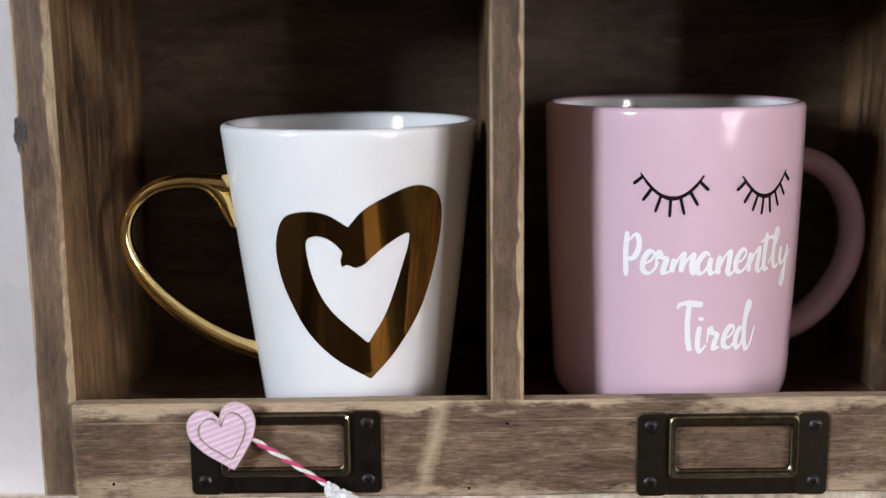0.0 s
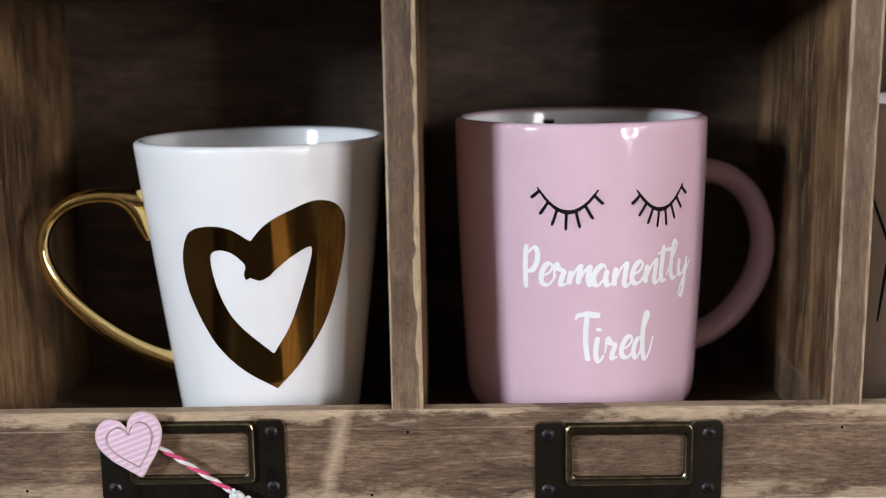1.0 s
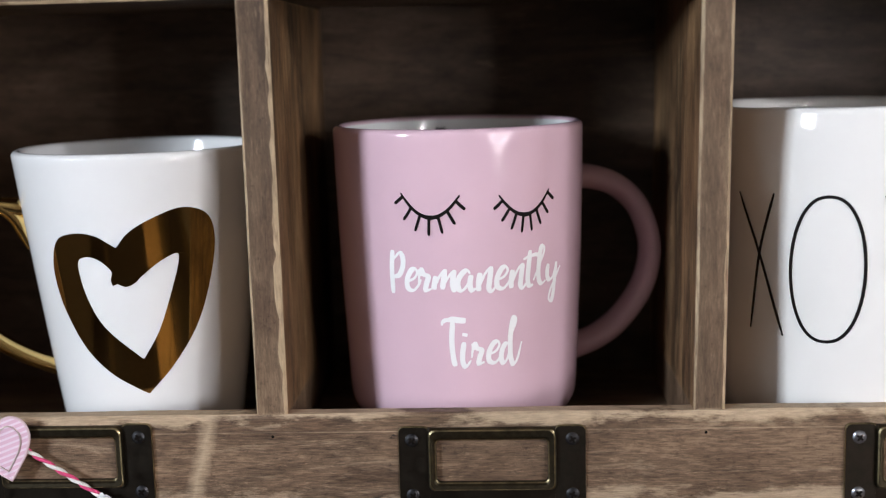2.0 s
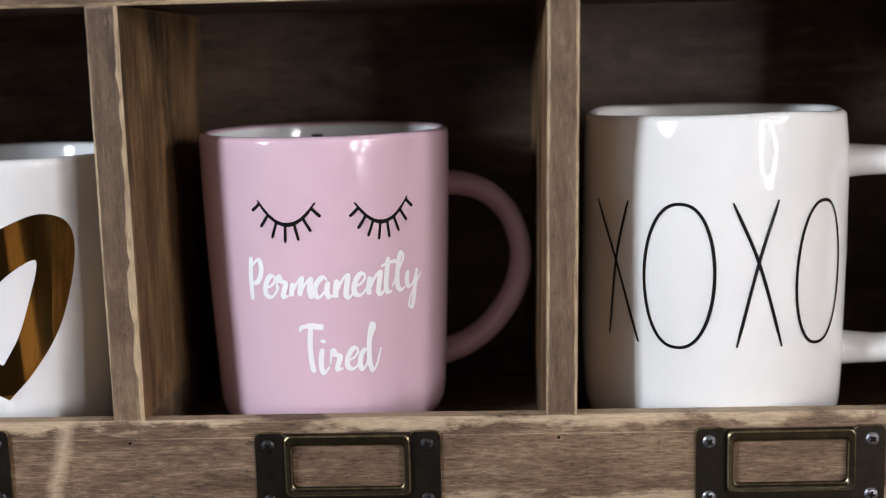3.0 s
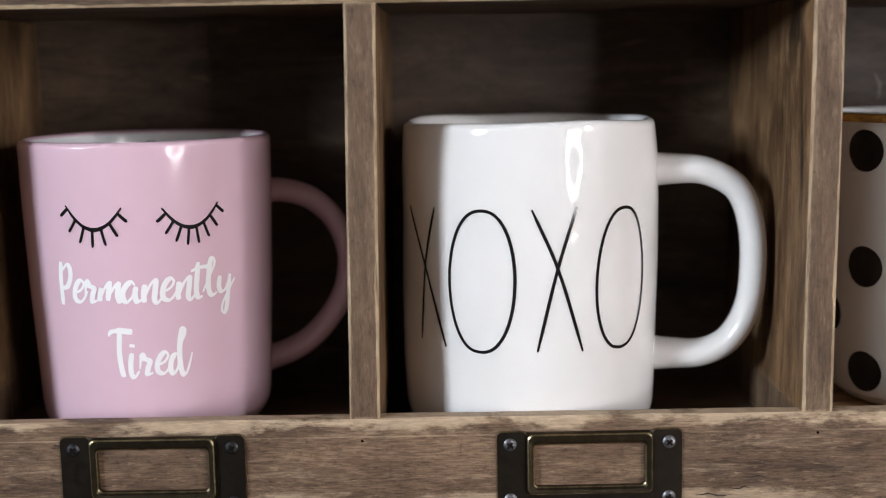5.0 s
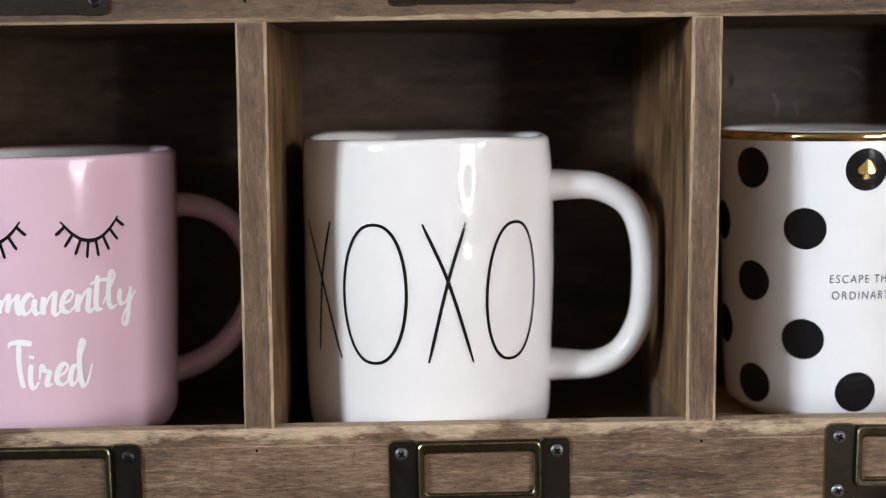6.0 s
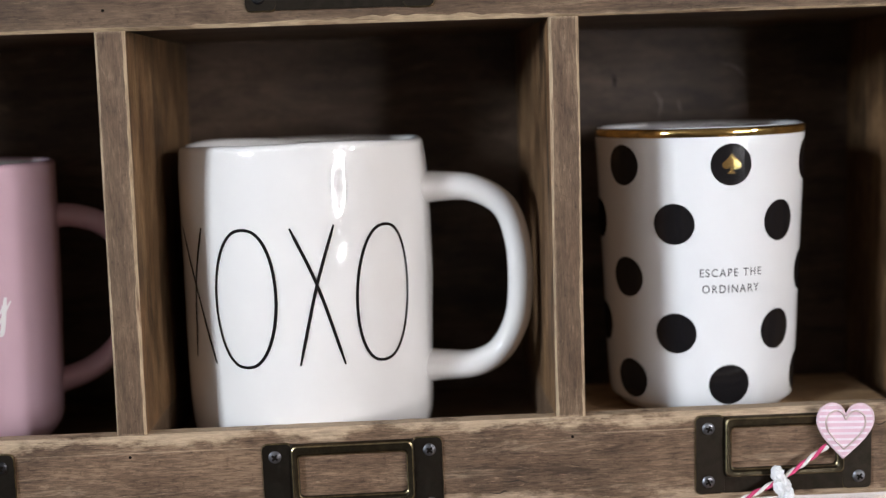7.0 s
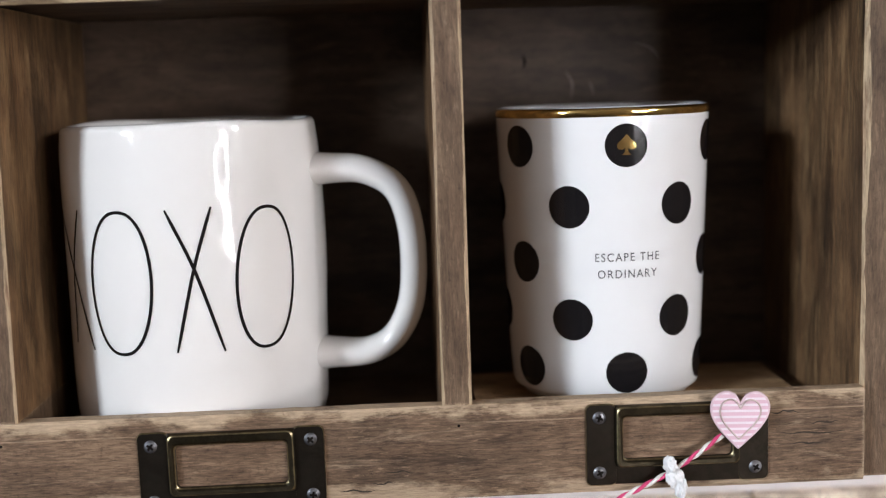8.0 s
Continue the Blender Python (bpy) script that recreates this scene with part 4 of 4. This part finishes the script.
for row, z in enumerate((0.0937, 0.0699, 0.0467, 0.0245, 0.0029)):
    for k in range(6):
        at = 3 + 61.5 * ((k + 2) % 6 - 2) + (31 if row % 2 else 0)
        if row == 2 and k == 0:
            continue
        ratio = R(z + lift) * math.pi / 180
        bm = filled(bmesh.new(), [[(at + 0.00845 / ratio * math.cos(a), z + lift + 0.00845 * math.sin(a)) for a in [2 * math.pi * q / 36 for q in range(36)]]], slices=3)
        part("dot", wrapped(bm, R), BLACK, tumbler)
ratio = R(0.110) * math.pi / 180
spade = smooth_line([(0, 1.0), (-0.35, 0.55), (-0.78, 0.15), (-0.75, -0.28), (-0.35, -0.38), (-0.1, -0.2)], 4) + [(-0.15, -0.6), (-0.4, -0.85), (0.4, -0.85), (0.15, -0.6)] + smooth_line([(0.1, -0.2), (0.35, -0.38), (0.75, -0.28), (0.78, 0.15), (0.35, 0.55), (0.02, 0.98)], 4)
bm = filled(bmesh.new(), [[(3 + 0.0046 / ratio * u, 0.0938 + lift + 0.0044 * v) for u, v in spade]])
part("emblem", wrapped(bm, R, 0.0003), GOLD, tumbler, "small gold emblem on a dot")


def lettering(text, wide, tall, centre, base):
    """Built-in letters, laid out flat as (degrees, layer, height)."""
    curve = bpy.data.curves.new("words", "FONT")
    curve.body, curve.size, curve.space_character, curve.align_x = text, 1.0, 1.25, "LEFT"
    ob = bpy.data.objects.new("words", curve)
    me = bpy.data.meshes.new_from_object(ob)
    bm = bmesh.new()
    bm.from_mesh(me)
    bpy.data.objects.remove(ob)
    bpy.data.curves.remove(curve)
    bpy.data.meshes.remove(me)
    xs, ys = [v.co.x for v in bm.verts], [v.co.y for v in bm.verts]
    for v in bm.verts:
        v.co = (centre + wide * ((v.co.x - min(xs)) / (max(xs) - min(xs)) - 0.5), 0, base + tall * (v.co.y - min(ys)) / (max(ys) - min(ys)))
    return bm


part("lettering", wrapped(lettering("ESCAPE THE", 35.2, 0.0033, 3.8, 0.0482 + lift), R), INK, tumbler, "small grey capitals")
part("lettering", wrapped(lettering("ORDINARY", 32.7, 0.0033, 3.8, 0.0415 + lift), R), INK, tumbler, "small grey capitals")

# ---- the heart garland ----
garland = tagged(new("heart_garland"), "pink card hearts on pink and white twine, draped along the shelf", "garland")
HEART = [(0, 0.52), (-0.22, 0.86), (-0.58, 0.95), (-0.92, 0.70), (-0.98, 0.25), (-0.72, -0.25), (-0.35, -0.65), (0, -1.0)]


def heart_outline(scale, cx, cz, lean, per=5, ease=0.0):
    half = smooth_line(HEART, per)
    full = half + [np.array((-p[0], p[1])) for p in half[-2:0:-1]]
    a = radians(lean)
    return [(cx + scale * (u * math.cos(a) - v * math.sin(a)), cz + scale * (u * math.sin(a) + v * math.cos(a))) for u, v in full]


def card_heart(cx, cz, size, lean, y, mat):
    outline = heart_outline(size, cx, cz, lean)
    bm2 = filled(bmesh.new(), [[(x * 1000, z) for x, z in outline]], slices=1e9)
    for v in list(bm2.verts):
        v.co.x *= 0.001
    grown = bmesh.ops.extrude_face_region(bm2, geom=bm2.faces[:])
    for v in grown["geom"]:
        if isinstance(v, bmesh.types.BMVert):
            v.co.y += 0.0010
    for v in bm2.verts:
        v.co.y += y
    heart = part("heart", bm2, mat, garland, "pink striped card heart")
    line = heart_outline(size * 0.70, cx, cz + 0.0003, lean, 6)
    bm = bmesh.new()
    tube(bm, [(x, y - 0.0001, z) for x, z in line] + [(line[0][0], y - 0.0001, line[0][1])], 0.00032, 6)
    part("embossed_line", bm, CARD_EDGE, heart)
    line = heart_outline(size * 0.985, cx, cz, lean, 6)
    bm = bmesh.new()
    tube(bm, [(x, y + 0.0004, z) for x, z in line] + [(line[0][0], y + 0.0004, line[0][1])], 0.00055, 6)
    part("card_rim", bm, CARD, heart)


card_heart(-0.1077, -0.0111, 0.0123, 14, -0.0052, PAPER_L)
card_heart(0.4302, -0.0088, 0.0111, -3, -0.0052, PAPER_R)


def twine(line, radius=0.00072):
    """Two strands, pink and white, twisted round each other."""
    line = smooth_line(line, 14)
    lengths = [0.0]
    for a, b in zip(line, line[1:]):
        lengths.append(lengths[-1] + float(np.linalg.norm(b - a)))
    count = int(lengths[-1] / 0.0011)
    for strand in range(2):
        bm, pts = bmesh.new(), []
        for k in range(count + 1):
            d = lengths[-1] * k / count
            p = np.array([np.interp(d, lengths, [q[n] for q in line]) for n in range(3)])
            a = 2 * math.pi * d / 0.0105 + math.pi * strand
            ahead = Vector(np.array([np.interp(d + 0.001, lengths, [q[n] for q in line]) for n in range(3)]) - np.array([np.interp(d - 0.001, lengths, [q[n] for q in line]) for n in range(3)])).normalized()
            side = ahead.cross(Vector((0, 1, 0))).normalized()
            up = side.cross(ahead)
            pts.append(Vector(p) + 0.00046 * (math.cos(a) * side + math.sin(a) * up))
        tube(bm, pts, radius, 7)
        part("twine_strand", bm, TWINE_PINK if strand == 0 else TWINE_WHITE, garland, "pink twine strand" if strand == 0 else "white twine strand", smooth=True)


twine([(-0.1000, -0.0030, -0.0110), (-0.0850, -0.0042, -0.0205), (-0.0670, -0.0048, -0.0322), (-0.0400, -0.0055, -0.0480), (0.0000, -0.0060, -0.0660), (0.0600, -0.0060, -0.0860),
       (0.1650, -0.0060, -0.0960), (0.2600, -0.0060, -0.0860), (0.3250, -0.0060, -0.0660), (0.3720, -0.0055, -0.0430), (0.4040, -0.0046, -0.0280), (0.4240, -0.0036, -0.0150)])


def knot(cx, cz, lean, seed):
    """A crumpled white ribbon bow tied round the twine."""
    for n, (u, v, rx, rz) in enumerate(((-0.0005, 0.0030, 0.0026, 0.0034), (0.0012, -0.0018, 0.0032, 0.0036), (0.0034, -0.0058, 0.0022, 0.0040))):
        bm = bmesh.new()
        bmesh.ops.create_icosphere(bm, subdivisions=3, radius=1.0)
        a = radians(lean)
        for w in bm.verts:
            k = 1 + 0.45 * noise.noise(w.co * 2.1 + Vector((seed, n * 3.0, 0))) + 0.18 * noise.noise(w.co * 6 + Vector((0, seed, n)))
            x, y, z = w.co.x * rx * k, w.co.y * 0.0020 * k, w.co.z * rz * k
            x, z = x + u, z + v
            w.co = (cx + x * math.cos(a) - z * math.sin(a), -0.0062 + y, cz + x * math.sin(a) + z * math.cos(a))
        part("ribbon_knot", bm, TISSUE, garland, "crumpled white ribbon knot")


knot(-0.0672, -0.0335, 35, 1.0)
knot(0.4040, -0.0280, 0, 5.0)
